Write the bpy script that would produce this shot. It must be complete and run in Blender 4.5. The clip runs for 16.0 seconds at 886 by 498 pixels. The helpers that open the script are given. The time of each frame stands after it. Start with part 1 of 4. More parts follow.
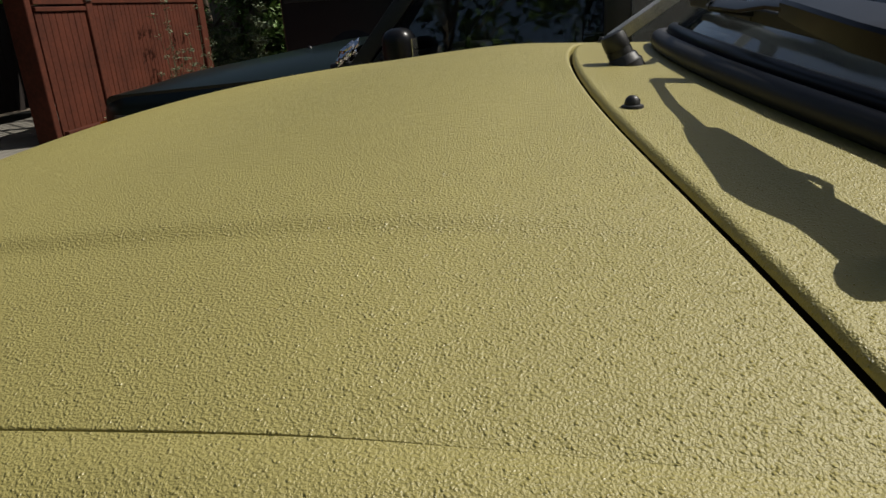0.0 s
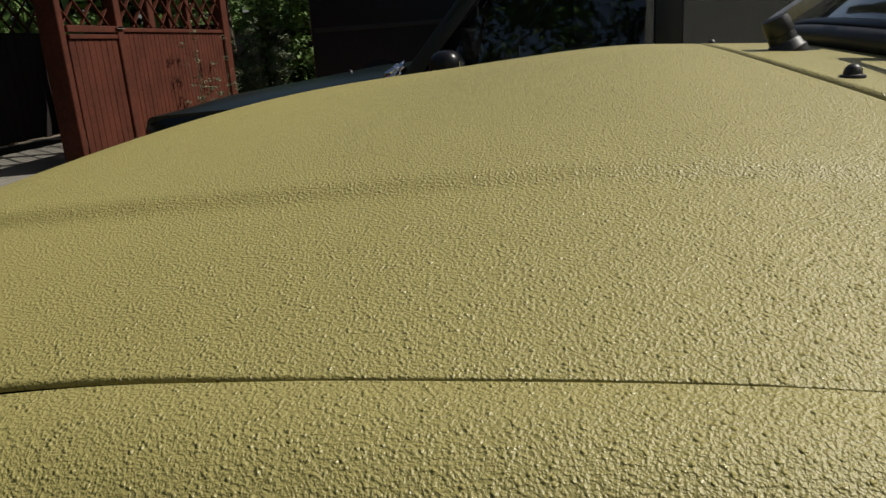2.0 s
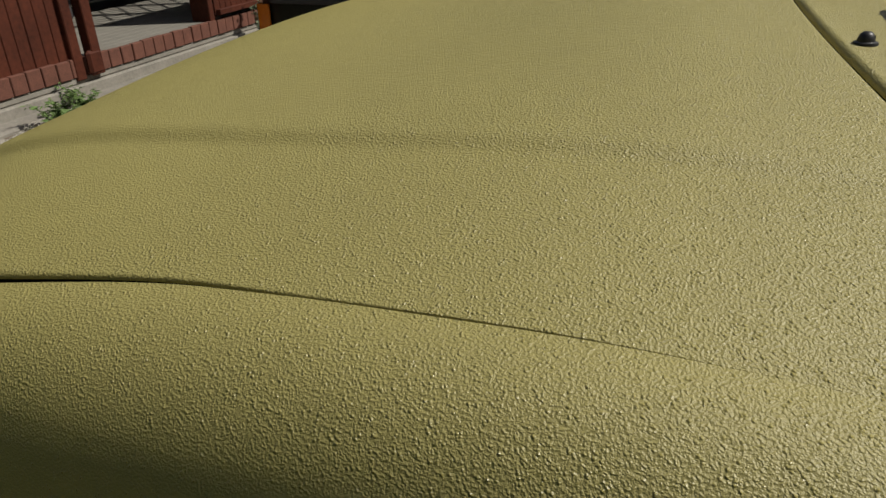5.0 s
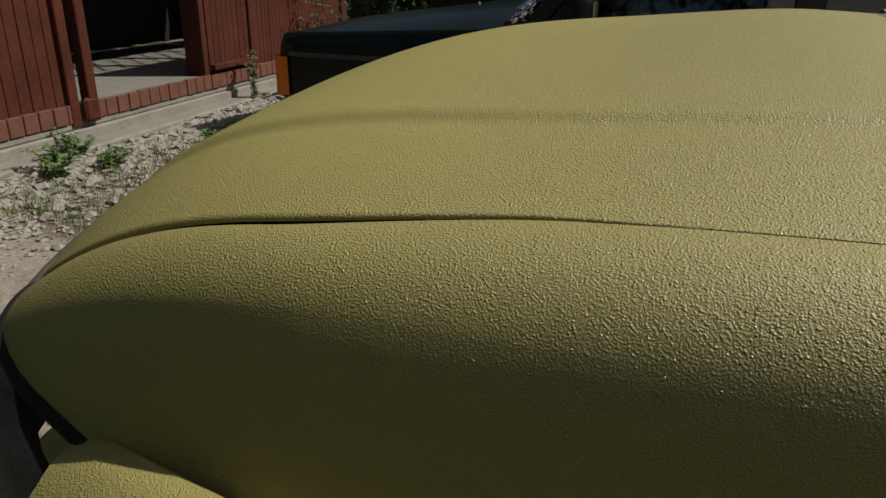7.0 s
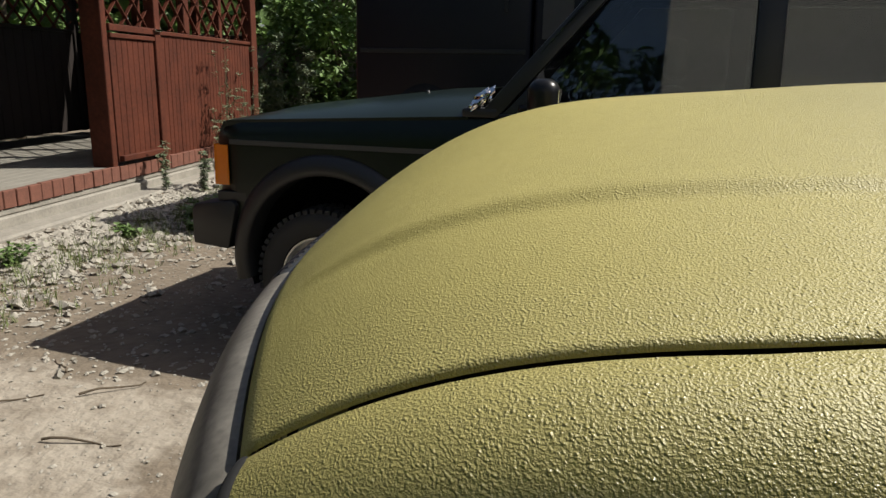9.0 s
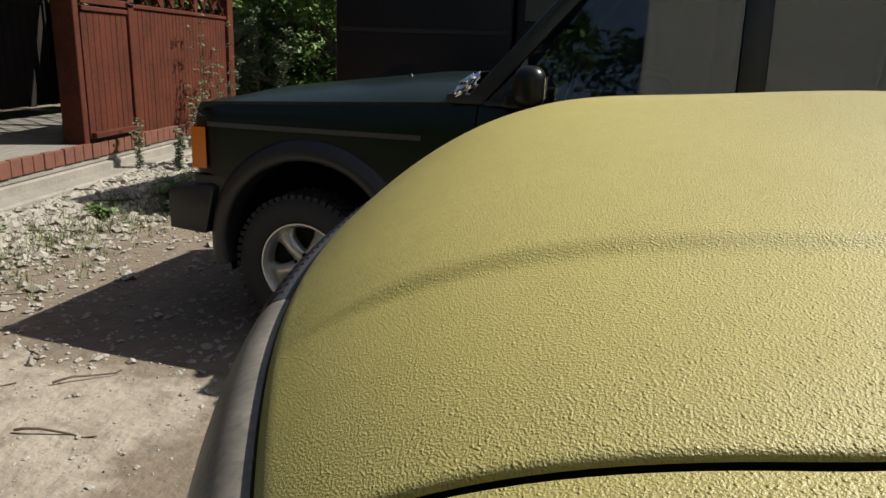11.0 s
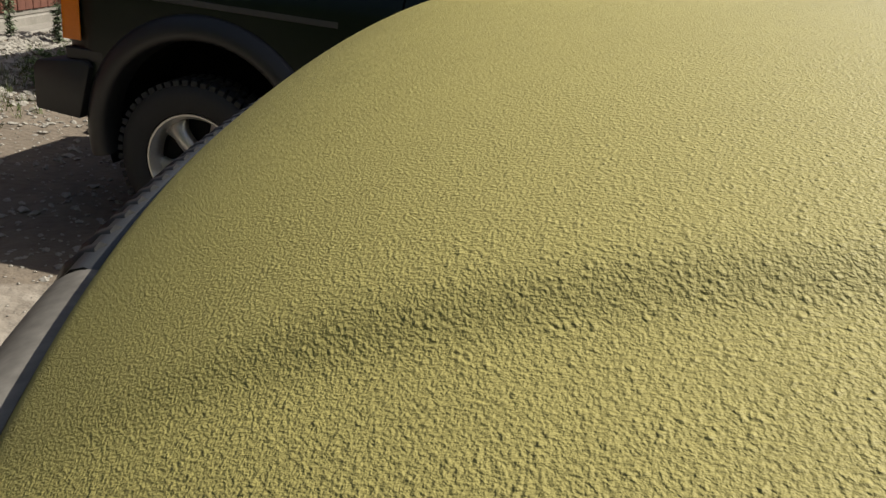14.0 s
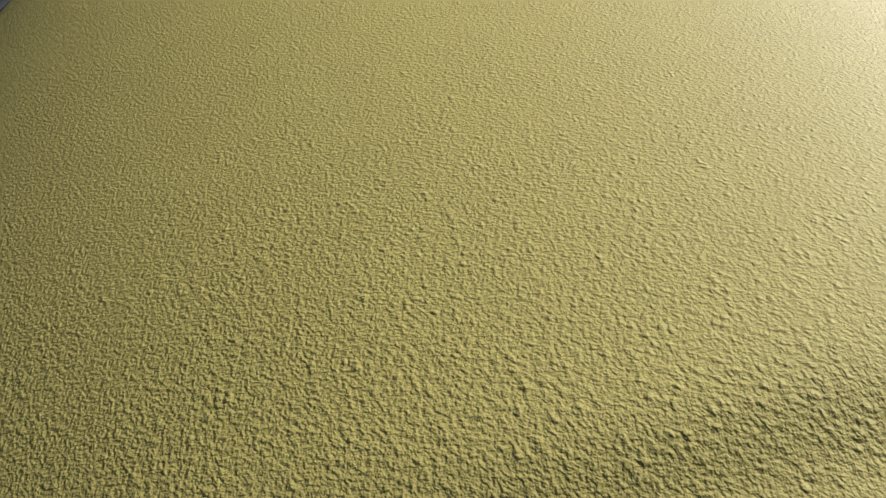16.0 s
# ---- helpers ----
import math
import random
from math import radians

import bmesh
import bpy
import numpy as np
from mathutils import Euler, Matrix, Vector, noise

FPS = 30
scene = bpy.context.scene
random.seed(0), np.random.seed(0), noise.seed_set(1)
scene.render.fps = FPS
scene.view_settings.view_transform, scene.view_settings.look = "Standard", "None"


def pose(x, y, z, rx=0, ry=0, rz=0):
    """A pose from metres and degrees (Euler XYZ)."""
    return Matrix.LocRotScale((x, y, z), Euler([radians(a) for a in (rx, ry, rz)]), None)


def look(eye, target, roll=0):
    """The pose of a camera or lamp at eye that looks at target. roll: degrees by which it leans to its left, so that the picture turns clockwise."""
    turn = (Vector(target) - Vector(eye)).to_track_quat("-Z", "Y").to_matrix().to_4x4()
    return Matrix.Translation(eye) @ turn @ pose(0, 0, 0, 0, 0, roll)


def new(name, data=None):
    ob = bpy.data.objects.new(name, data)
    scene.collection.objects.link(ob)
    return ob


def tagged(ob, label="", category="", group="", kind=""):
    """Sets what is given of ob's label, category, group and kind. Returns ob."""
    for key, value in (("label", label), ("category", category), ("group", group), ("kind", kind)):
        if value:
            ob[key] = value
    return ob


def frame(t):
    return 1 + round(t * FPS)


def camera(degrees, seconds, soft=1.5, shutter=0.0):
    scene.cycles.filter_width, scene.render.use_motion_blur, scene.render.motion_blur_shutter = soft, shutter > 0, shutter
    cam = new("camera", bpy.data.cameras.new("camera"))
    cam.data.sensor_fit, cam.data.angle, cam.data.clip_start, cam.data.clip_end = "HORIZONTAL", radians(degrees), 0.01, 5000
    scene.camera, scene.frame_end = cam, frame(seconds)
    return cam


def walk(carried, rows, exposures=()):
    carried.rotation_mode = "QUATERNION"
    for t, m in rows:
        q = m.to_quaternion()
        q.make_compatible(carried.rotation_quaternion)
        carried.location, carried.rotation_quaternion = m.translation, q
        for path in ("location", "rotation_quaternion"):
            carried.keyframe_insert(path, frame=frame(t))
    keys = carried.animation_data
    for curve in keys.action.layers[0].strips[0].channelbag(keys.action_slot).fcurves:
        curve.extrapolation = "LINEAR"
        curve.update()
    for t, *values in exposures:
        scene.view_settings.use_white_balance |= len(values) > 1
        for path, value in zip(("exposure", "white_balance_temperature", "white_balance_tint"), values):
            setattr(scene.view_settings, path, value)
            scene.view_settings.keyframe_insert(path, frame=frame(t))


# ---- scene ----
cam = camera(64.03, 16.0)
PATH = [
    (0, (2.2218, -3.0261, 1.5000), (1.9254, -2.1277, 1.1758), -4.25),
    (0.5, (2.1968, -3.0237, 1.4795), (1.8985, -2.1292, 1.1465), -4.02),
    (1, (2.1678, -3.0364, 1.4498), (1.8461, -2.1380, 1.1509), -3.75),
    (1.5, (2.1195, -3.0745, 1.4385), (1.7500, -2.1862, 1.1655), -3.95),
    (2, (2.0708, -3.0329, 1.4525), (1.7585, -2.1245, 1.1744), -3.61),
    (2.5, (2.1038, -3.0193, 1.4790), (1.8699, -2.0948, 1.1779), -2.02),
    (3, (2.1587, -3.0037, 1.4652), (1.9035, -2.0884, 1.1537), -0.58),
    (3.5, (2.1748, -3.0147, 1.4702), (1.8402, -2.1261, 1.1566), -0.38),
    (4, (2.1740, -3.0286, 1.4778), (1.7612, -2.2026, 1.0940), -2.72),
    (4.2, (2.1725, -3.0291, 1.4918), (1.7570, -2.2274, 1.0619), -2.73),
    (6.3, (2.1398, -3.1817, 1.5359), (1.6803, -2.4174, 1.0834), -2.56),
    (6.5, (2.1217, -3.1564, 1.5119), (1.6500, -2.4024, 1.0549), -2.01),
    (7, (1.9920, -3.2467, 1.4785), (1.5898, -2.4050, 1.1182), 0.62),
    (7.5, (1.8873, -3.2598, 1.4668), (1.5560, -2.3728, 1.1453), 0.18),
    (8, (1.8489, -3.2205, 1.4397), (1.4439, -2.3400, 1.1933), -0.69),
    (8.5, (1.7696, -3.1913, 1.4226), (1.3519, -2.3072, 1.2128), 0.25),
    (9, (1.6564, -3.1874, 1.4296), (1.3669, -2.2604, 1.1910), 1.34),
    (9.2, (1.6465, -3.1796, 1.4319), (1.3579, -2.2582, 1.1718), 1.14),
    (11.3, (1.6111, -3.1475, 1.4669), (1.3690, -2.2150, 1.1989), 2.69),
    (11.5, (1.6045, -3.1357, 1.4676), (1.3727, -2.2003, 1.2006), 2.96),
    (12, (1.5410, -3.0069, 1.4304), (1.3475, -2.0583, 1.1798), 3.89),
    (12.5, (1.5171, -2.9723, 1.4242), (1.3956, -2.0113, 1.1759), 2.65),
    (13, (1.5282, -2.9107, 1.4070), (1.3535, -1.9670, 1.1262), 0.55),
    (13.5, (1.5045, -2.8963, 1.3953), (1.4225, -1.9533, 1.0727), 3.54),
    (14, (1.5152, -2.8763, 1.4009), (1.4066, -1.9585, 1.0189), 8.37),
    (14.5, (1.4994, -2.8621, 1.4027), (1.4680, -1.9505, 0.9930), 12.00),
    (15, (1.4769, -2.8505, 1.4054), (1.5613, -1.9474, 0.9842), 14.80),
    (15.5, (1.4626, -2.8248, 1.4033), (1.6278, -1.9402, 0.9673), 16.16),
    (16, (1.4543, -2.8093, 1.4136), (1.6777, -1.9629, 0.9302), 14.66),
]
EXPOSURES = [(0.0, -0.06), (1.5, -0.07), (3.0, -0.02), (4.2, -0.09), (6.3, -0.28), (7.0, -0.25), (8.0, 0.15), (9.0, 0.6), (11.3, 0.65), (13.0, 0.72), (14.5, 0.42), (15.0, 0.4), (15.5, 0.44), (16.0, 0.48)]
walk(cam, [(t, look(e, g, r)) for t, e, g, r in PATH], EXPOSURES)

# ---- light ----
SUN_EL, SUN_AZ = radians(48), math.atan2(0.51, 0.86)      # height, direction in the plan from +x towards +y
world = bpy.data.worlds.new("sky")
scene.world = world
world.use_nodes = True
wn = world.node_tree
sky = wn.nodes.new("ShaderNodeTexSky")
sky.sky_type, sky.sun_disc, sky.sun_elevation, sky.sun_rotation = "NISHITA", False, SUN_EL, math.pi / 2 - SUN_AZ
sky.dust_density = 2.5
wn.links.new(sky.outputs[0], wn.nodes["Background"].inputs[0])
wn.nodes["Background"].inputs[1].default_value = 0.055
sun = new("sun", bpy.data.lights.new("sun", "SUN"))
sun.data.energy, sun.data.angle, sun.data.color = 4.3, radians(0.53), (1.0, 0.96, 0.87)
sun.matrix_world = look((10 * math.cos(SUN_EL) * math.cos(SUN_AZ), 10 * math.cos(SUN_EL) * math.sin(SUN_AZ), 10 * math.sin(SUN_EL)), (0, 0, 0))


# ---- materials ----
def mat(name, colour, rough=0.6, metal=0.0, vary=0.12, scale=8.0, bump=0.0, bump_scale=80.0, dist=0.002, **extra):
    m = bpy.data.materials.new(name)
    m.use_nodes = True
    nt = m.node_tree
    b = nt.nodes["Principled BSDF"]
    b.inputs["Roughness"].default_value, b.inputs["Metallic"].default_value = rough, metal
    for k, v in extra.items():
        b.inputs[k.replace("_", " ")].default_value = v
    tc = nt.nodes.new("ShaderNodeTexCoord")
    n1, n2 = nt.nodes.new("ShaderNodeTexNoise"), nt.nodes.new("ShaderNodeTexNoise")
    n1.inputs["Scale"].default_value, n1.inputs["Detail"].default_value = scale, 5
    n2.inputs["Scale"].default_value, n2.inputs["Detail"].default_value = scale * 9, 4
    add = nt.nodes.new("ShaderNodeMath")
    add.operation = "ADD"
    ramp = nt.nodes.new("ShaderNodeMapRange")
    ramp.inputs[1].default_value, ramp.inputs[2].default_value = 0.6, 1.4
    ramp.inputs[3].default_value, ramp.inputs[4].default_value = 1 - vary, 1 + vary
    mul = nt.nodes.new("ShaderNodeVectorMath")
    mul.operation = "SCALE"
    mul.inputs[0].default_value = colour[:3]
    for n in (n1, n2):
        nt.links.new(tc.outputs["Object"], n.inputs["Vector"])
    nt.links.new(n1.outputs[0], add.inputs[0])
    nt.links.new(n2.outputs[0], add.inputs[1])
    nt.links.new(add.outputs[0], ramp.inputs[0])
    nt.links.new(ramp.outputs[0], mul.inputs["Scale"])
    nt.links.new(mul.outputs[0], b.inputs["Base Color"])
    if bump:
        n3, bp = nt.nodes.new("ShaderNodeTexNoise"), nt.nodes.new("ShaderNodeBump")
        n3.inputs["Scale"].default_value, n3.inputs["Detail"].default_value = bump_scale, 3
        bp.inputs["Strength"].default_value, bp.inputs["Distance"].default_value = bump, dist
        nt.links.new(tc.outputs["Object"], n3.inputs["Vector"])
        nt.links.new(n3.outputs[0], bp.inputs["Height"])
        nt.links.new(bp.outputs[0], b.inputs["Normal"])
    return m


def coating():
    """Sprayed protective coating: wet rounded drops about 2 mm apart by the windscreen and down the wings, a finer and drier grain on the nose."""
    m = mat("olive_coating", (0.334, 0.288, 0.092), 0.5, vary=0.05, scale=5, Specular_IOR_Level=0.55)
    nt = m.node_tree
    b, tc = nt.nodes["Principled BSDF"], nt.nodes["Texture Coordinate"]

    def math_node(op, a, c, clamp=False):
        n = nt.nodes.new("ShaderNodeMath")
        n.operation, n.use_clamp = op, clamp
        for k, value in enumerate((a, c)):
            if isinstance(value, (int, float)):
                n.inputs[k].default_value = value
            else:
                nt.links.new(value, n.inputs[k])
        return n.outputs[0]

    def grain(scale, detail, rough, low, high):
        n, r = nt.nodes.new("ShaderNodeTexNoise"), nt.nodes.new("ShaderNodeMapRange")
        n.inputs["Scale"].default_value, n.inputs["Detail"].default_value, n.inputs["Roughness"].default_value = scale, detail, rough
        nt.links.new(tc.outputs["Object"], n.inputs["Vector"])
        r.interpolation_type = "SMOOTHSTEP"
        for k, value in enumerate((low, high, 0.0, 1.0)):
            r.inputs[k + 1].default_value = value
        nt.links.new(n.outputs[0], r.inputs[0])
        return r.outputs[0]

    sep, wet = nt.nodes.new("ShaderNodeSeparateXYZ"), nt.nodes.new("ShaderNodeMapRange")
    nt.links.new(tc.outputs["Object"], sep.inputs[0])
    for k, value in enumerate((1.42, 1.86, 0.0, 1.0)):
        wet.inputs[k + 1].default_value = value
    nt.links.new(sep.outputs[0], wet.inputs[0])
    side_coat = nt.nodes.new("ShaderNodeMapRange")
    for k, value in enumerate((-2.83, -2.90, 0.0, 0.42)):
        side_coat.inputs[k + 1].default_value = value
    nt.links.new(sep.outputs[1], side_coat.inputs[0])
    wet = math_node("ADD", wet.outputs[0], side_coat.outputs[0], True)
    fine = grain(1250, 1.5, 0.55, 0.22, 0.78)
    lumps = grain(680, 1.0, 0.4, 0.30, 0.80)
    cells, rounded = nt.nodes.new("ShaderNodeTexVoronoi"), nt.nodes.new("ShaderNodeMapRange")
    cells.inputs["Scale"].default_value = 400
    nt.links.new(tc.outputs["Object"], cells.inputs["Vector"])
    rounded.interpolation_type = "SMOOTHSTEP"
    for k, value in enumerate((0.50, 0.02, 0.0, 1.0)):
        rounded.inputs[k + 1].default_value = value
    nt.links.new(cells.outputs["Distance"], rounded.inputs[0])
    drops = math_node("MULTIPLY", rounded.outputs[0], grain(210, 0.0, 0.5, 0.38, 0.62))
    relief = math_node("ADD", 0.4, math_node("MULTIPLY", wet, 0.7))
    height = math_node("ADD", math_node("MULTIPLY", fine, math_node("SUBTRACT", 0.52, math_node("MULTIPLY", wet, 0.06))), math_node("MULTIPLY", math_node("MULTIPLY", lumps, 0.8), relief))
    height = math_node("ADD", height, math_node("MULTIPLY", math_node("MULTIPLY", drops, 1.3), relief))
    bp = nt.nodes.new("ShaderNodeBump")
    bp.inputs["Strength"].default_value, bp.inputs["Distance"].default_value = 1.0, 0.00044
    nt.links.new(height, bp.inputs["Height"])
    nt.links.new(bp.outputs[0], b.inputs["Normal"])
    # glossy where it went on wet, with single grains that glint
    glint = drops
    dry = math_node("SUBTRACT", 0.86, math_node("MULTIPLY", wet, 0.38))
    nt.links.new(math_node("SUBTRACT", dry, math_node("MULTIPLY", math_node("MULTIPLY", glint, wet), 0.31)), b.inputs["Roughness"])
    nt.links.new(math_node("ADD", 0.22, math_node("MULTIPLY", wet, 0.46)), b.inputs["Specular IOR Level"])
    return m


OLIVE = coating()
BLACK_PLASTIC = mat("black_plastic", (0.02, 0.02, 0.021), 0.45, bump=0.15, bump_scale=500, dist=0.0005)
RUBBER = mat("rubber", (0.018, 0.018, 0.02), 0.5, bump=0.1, bump_scale=200, dist=0.0005)
TYRE = mat("tyre_rubber", (0.03, 0.03, 0.03), 0.75, bump=0.2, bump_scale=150, dist=0.001)
GREEN_PAINT = mat("dark_green_paint", (0.006, 0.011, 0.007), 0.3, vary=0.2, scale=3, Specular_IOR_Level=0.28, Coat_Weight=0.05, Coat_Roughness=0.05)
MIRROR_BLACK = mat("gloss_black_plastic", (0.007, 0.007, 0.008), 0.32, vary=0.1, Specular_IOR_Level=0.35)
WORN_STEEL = mat("worn_bare_steel", (0.55, 0.54, 0.52), 0.42, 0.45, vary=0.3, scale=60)
DARK_TRIM = mat("dark_trim", (0.012, 0.013, 0.015), 0.4)
# near-black for the shade in gaps and hollows, and for small black parts
SHADOW_BLACK = mat("shade_and_trim_black", (0.006, 0.006, 0.006), 0.9)
ALLOY = mat("silver_alloy", (0.55, 0.54, 0.52), 0.35, 0.7)
CHROME = mat("chrome", (0.8, 0.8, 0.8), 0.1, 1.0, vary=0.03)
AMBER = mat("amber_lens", (0.75, 0.2, 0.01), 0.15, vary=0.05)
LENS = mat("headlamp_lens", (0.155, 0.142, 0.122), 0.5, vary=0.4, scale=18, Specular_IOR_Level=0.2)
STRIPE = mat("grey_trim_strip", (0.055, 0.053, 0.05), 0.55)
RED_WOOD = mat("red_stained_wood", (0.08, 0.0205, 0.0098), 0.68, Specular_IOR_Level=0.25, vary=0.42, scale=3, bump=0.2, bump_scale=40, dist=0.002)
CONCRETE = mat("concrete", (0.25, 0.23, 0.195), 0.9, vary=0.25, scale=4, bump=0.5, bump_scale=60, dist=0.006)
BRICK = mat("red_brick", (0.145, 0.056, 0.036), 0.9, vary=0.35, scale=10, bump=0.4, bump_scale=90, dist=0.003)
DECK = mat("deck_boards", (0.21, 0.195, 0.165), 0.8, vary=0.2, scale=6, bump=0.2, bump_scale=60, dist=0.003)
DIRT = mat("dry_dirt", (0.165, 0.132, 0.096), 0.95, vary=0.3, scale=1.2, bump=0.8, bump_scale=22, dist=0.02)


def packed_lime(m):
    """A trodden film of pale lime dust over the dirt, with a ragged edge."""
    nt = m.node_tree
    b, tc = nt.nodes["Principled BSDF"], nt.nodes["Texture Coordinate"]
    brown = b.inputs["Base Color"].links[0].from_socket
    wob, fine, sep, mixer = (nt.nodes.new(k) for k in ("ShaderNodeTexNoise", "ShaderNodeTexNoise", "ShaderNodeSeparateXYZ", "ShaderNodeMix"))
    wob.inputs["Scale"].default_value, wob.inputs["Detail"].default_value, wob.inputs["Roughness"].default_value = 2.6, 6, 0.62
    fine.inputs["Scale"].default_value, fine.inputs["Detail"].default_value, fine.inputs["Roughness"].default_value = 5, 7, 0.7
    nt.links.new(tc.outputs["Object"], sep.inputs[0])
    mask = None
    for axis, start, full in ((1, -0.62, -0.74), (0, 0.02, -0.12)):
        edge, ramp = nt.nodes.new("ShaderNodeMath"), nt.nodes.new("ShaderNodeMapRange")
        edge.operation, edge.inputs[1].default_value = "MULTIPLY_ADD", 0.9
        off = nt.nodes.new("ShaderNodeMath")
        off.operation, off.inputs[1].default_value = "SUBTRACT", 0.45
        nt.links.new(wob.outputs[0], edge.inputs[0])
        nt.links.new(sep.outputs[axis], off.inputs[0])
        nt.links.new(off.outputs[0], edge.inputs[2])
        ramp.inputs[1].default_value, ramp.inputs[2].default_value = start, full
        nt.links.new(edge.outputs[0], ramp.inputs[0])
        if mask is None:
            mask = ramp.outputs[0]
        else:
            both = nt.nodes.new("ShaderNodeMath")
            both.operation = "MULTIPLY"
            nt.links.new(mask, both.inputs[0])
            nt.links.new(ramp.outputs[0], both.inputs[1])
            mask = both.outputs[0]
    worn, cover = nt.nodes.new("ShaderNodeMapRange"), nt.nodes.new("ShaderNodeMath")
    for i, value in enumerate((0.36, 0.56, 0.35, 1.0)):
        worn.inputs[i + 1].default_value = value
    cover.operation = "MULTIPLY"
    nt.links.new(tc.outputs["Object"], wob.inputs["Vector"])
    nt.links.new(tc.outputs["Object"], fine.inputs["Vector"])
    nt.links.new(fine.outputs[0], worn.inputs[0])
    nt.links.new(mask, cover.inputs[0])
    nt.links.new(worn.outputs[0], cover.inputs[1])
    mixer.data_type = "RGBA"
    nt.links.new(cover.outputs[0], mixer.inputs[0])
    nt.links.new(brown, mixer.inputs[6])
    mixer.inputs[7].default_value = (0.315, 0.275, 0.22, 1)
    nt.links.new(mixer.outputs[2], b.inputs["Base Color"])


packed_lime(DIRT)
STONE = mat("limestone", (0.31, 0.285, 0.24), 0.9, vary=0.2, scale=20, bump=0.4, bump_scale=90, dist=0.004)
VAN_PAINT = mat("black_blue_paint", (0.007, 0.007, 0.012), 0.38, Specular_IOR_Level=0.3)
LEAF = mat("leaves", (0.1, 0.175, 0.035), 0.6, vary=0.4, scale=6)
WEED = mat("grey_green_weed", (0.15, 0.185, 0.105), 0.7, vary=0.3, scale=8)
BARK = mat("bark", (0.1, 0.075, 0.05), 0.9, vary=0.3, scale=8, bump=0.5, bump_scale=60, dist=0.005)

# the gazebo's wood with the interior shade put into its colour
SHADED_WOOD = mat("shaded_boards", (0.014, 0.008, 0.006), 0.7, vary=0.3, scale=4, bump=0.2, bump_scale=40, dist=0.002)
WEED_GREEN = mat("fresh_weed_leaves", (0.115, 0.185, 0.05), 0.6, vary=0.35, scale=9)
WHITE = mat("white_plastic", (0.75, 0.76, 0.76), 0.4, vary=0.05)
FABRIC = mat("dark_fabric", (0.05, 0.045, 0.045), 0.9, vary=0.3, scale=12, bump=0.3, bump_scale=120, dist=0.003)
LOG = mat("log_wood", (0.12, 0.09, 0.07), 0.85, vary=0.3, scale=10, bump=0.4, bump_scale=60, dist=0.004)
GREY_WOOD = mat("weathered_wood", (0.23, 0.21, 0.19), 0.85, vary=0.25, scale=5, bump=0.3, bump_scale=50, dist=0.003)
GRASS = mat("grass_blades", (0.13, 0.16, 0.05), 0.7, vary=0.3, scale=4)
RENDER = mat("pale_render", (0.55, 0.54, 0.51), 0.9, vary=0.08, scale=2, bump=0.2, bump_scale=120, dist=0.002)


def glass(name, tint, rough=0.02):
    m = mat(name, tint, rough, vary=0.02)
    b = m.node_tree.nodes["Principled BSDF"]
    b.inputs["Transmission Weight"].default_value = 1.0
    b.inputs["IOR"].default_value = 1.45
    return m


GLASS = glass("window_glass", (0.55, 0.6, 0.6))
GLASS.node_tree.nodes["Principled BSDF"].inputs["IOR"].default_value = 1.7
TINTED = glass("tinted_glass", (0.32, 0.35, 0.34))
TINTED.node_tree.nodes["Principled BSDF"].inputs["IOR"].default_value = 1.65


# ---- building helpers ----
def part(name, bm, material, parent=None, label=""):
    me = bpy.data.meshes.new(name)
    bmesh.ops.recalc_face_normals(bm, faces=bm.faces)
    bm.to_mesh(me)
    bm.free()
    me.materials.append(material)
    ob = new(name, me)
    if parent is not None:
        ob.parent = parent
    return tagged(ob, label)


def thing(name, at, label, category, group="", kind="", rz=0):
    ob = new(name)
    ob.matrix_basis = pose(*at, 0, 0, rz)
    ob.empty_display_size = 0.1
    return tagged(ob, label, category, group, kind)


def smooth(ob, angle=40):
    for p in ob.data.polygons:
        p.use_smooth = True
    ob.data.set_sharp_from_angle(angle=radians(angle))
    return ob


def box(x0, y0, z0, x1, y1, z1, bevel=0.0, seg=2, bm=None):
    own = bmesh.new()
    bmesh.ops.create_cube(own, size=1)
    bmesh.ops.scale(own, vec=(x1 - x0, y1 - y0, z1 - z0), verts=own.verts)
    bmesh.ops.translate(own, vec=((x0 + x1) / 2, (y0 + y1) / 2, (z0 + z1) / 2), verts=own.verts)
    if bevel:
        bmesh.ops.bevel(own, geom=own.edges[:], offset=bevel, segments=seg, affect="EDGES", profile=0.5)
    return own if bm is None else join(bm, own)


def join(bm, other):
    me = bpy.data.meshes.new("tmp")
    other.to_mesh(me)
    other.free()
    bm.from_mesh(me)
    bpy.data.meshes.remove(me)
    return bm


def beam(a, b, w, h, bevel=0.004, bm=None, up=(0, 0, 1)):
    """A squared bar from a to b, w wide and h high."""
    a, b = Vector(a), Vector(b)
    own = box(-w / 2, -h / 2, 0, w / 2, h / 2, (b - a).length, bevel)
    z = (b - a).normalized()
    x = Vector(up).cross(z)
    x = x.normalized() if x.length > 1e-4 else Vector((1, 0, 0))
    y = z.cross(x)
    m = Matrix((x, y, z)).transposed().to_4x4()
    m.translation = a
    bmesh.ops.transform(own, matrix=m, verts=own.verts)
    return own if bm is None else join(bm, own)


def grid(rows, closed=False, thick=0.0):
    """A skin through rows of points; thick gives it a back."""
    bm = bmesh.new()
    vs = [[bm.verts.new(p) for p in r] for r in rows]
    for a, b in zip(vs, vs[1:]):
        n = len(a)
        for i in range(n if closed else n - 1):
            bm.faces.new((a[i], a[(i + 1) % n], b[(i + 1) % n], b[i]))
    if thick:
        bmesh.ops.recalc_face_normals(bm, faces=bm.faces)
        bmesh.ops.solidify(bm, geom=bm.faces[:], thickness=thick)
    return bm


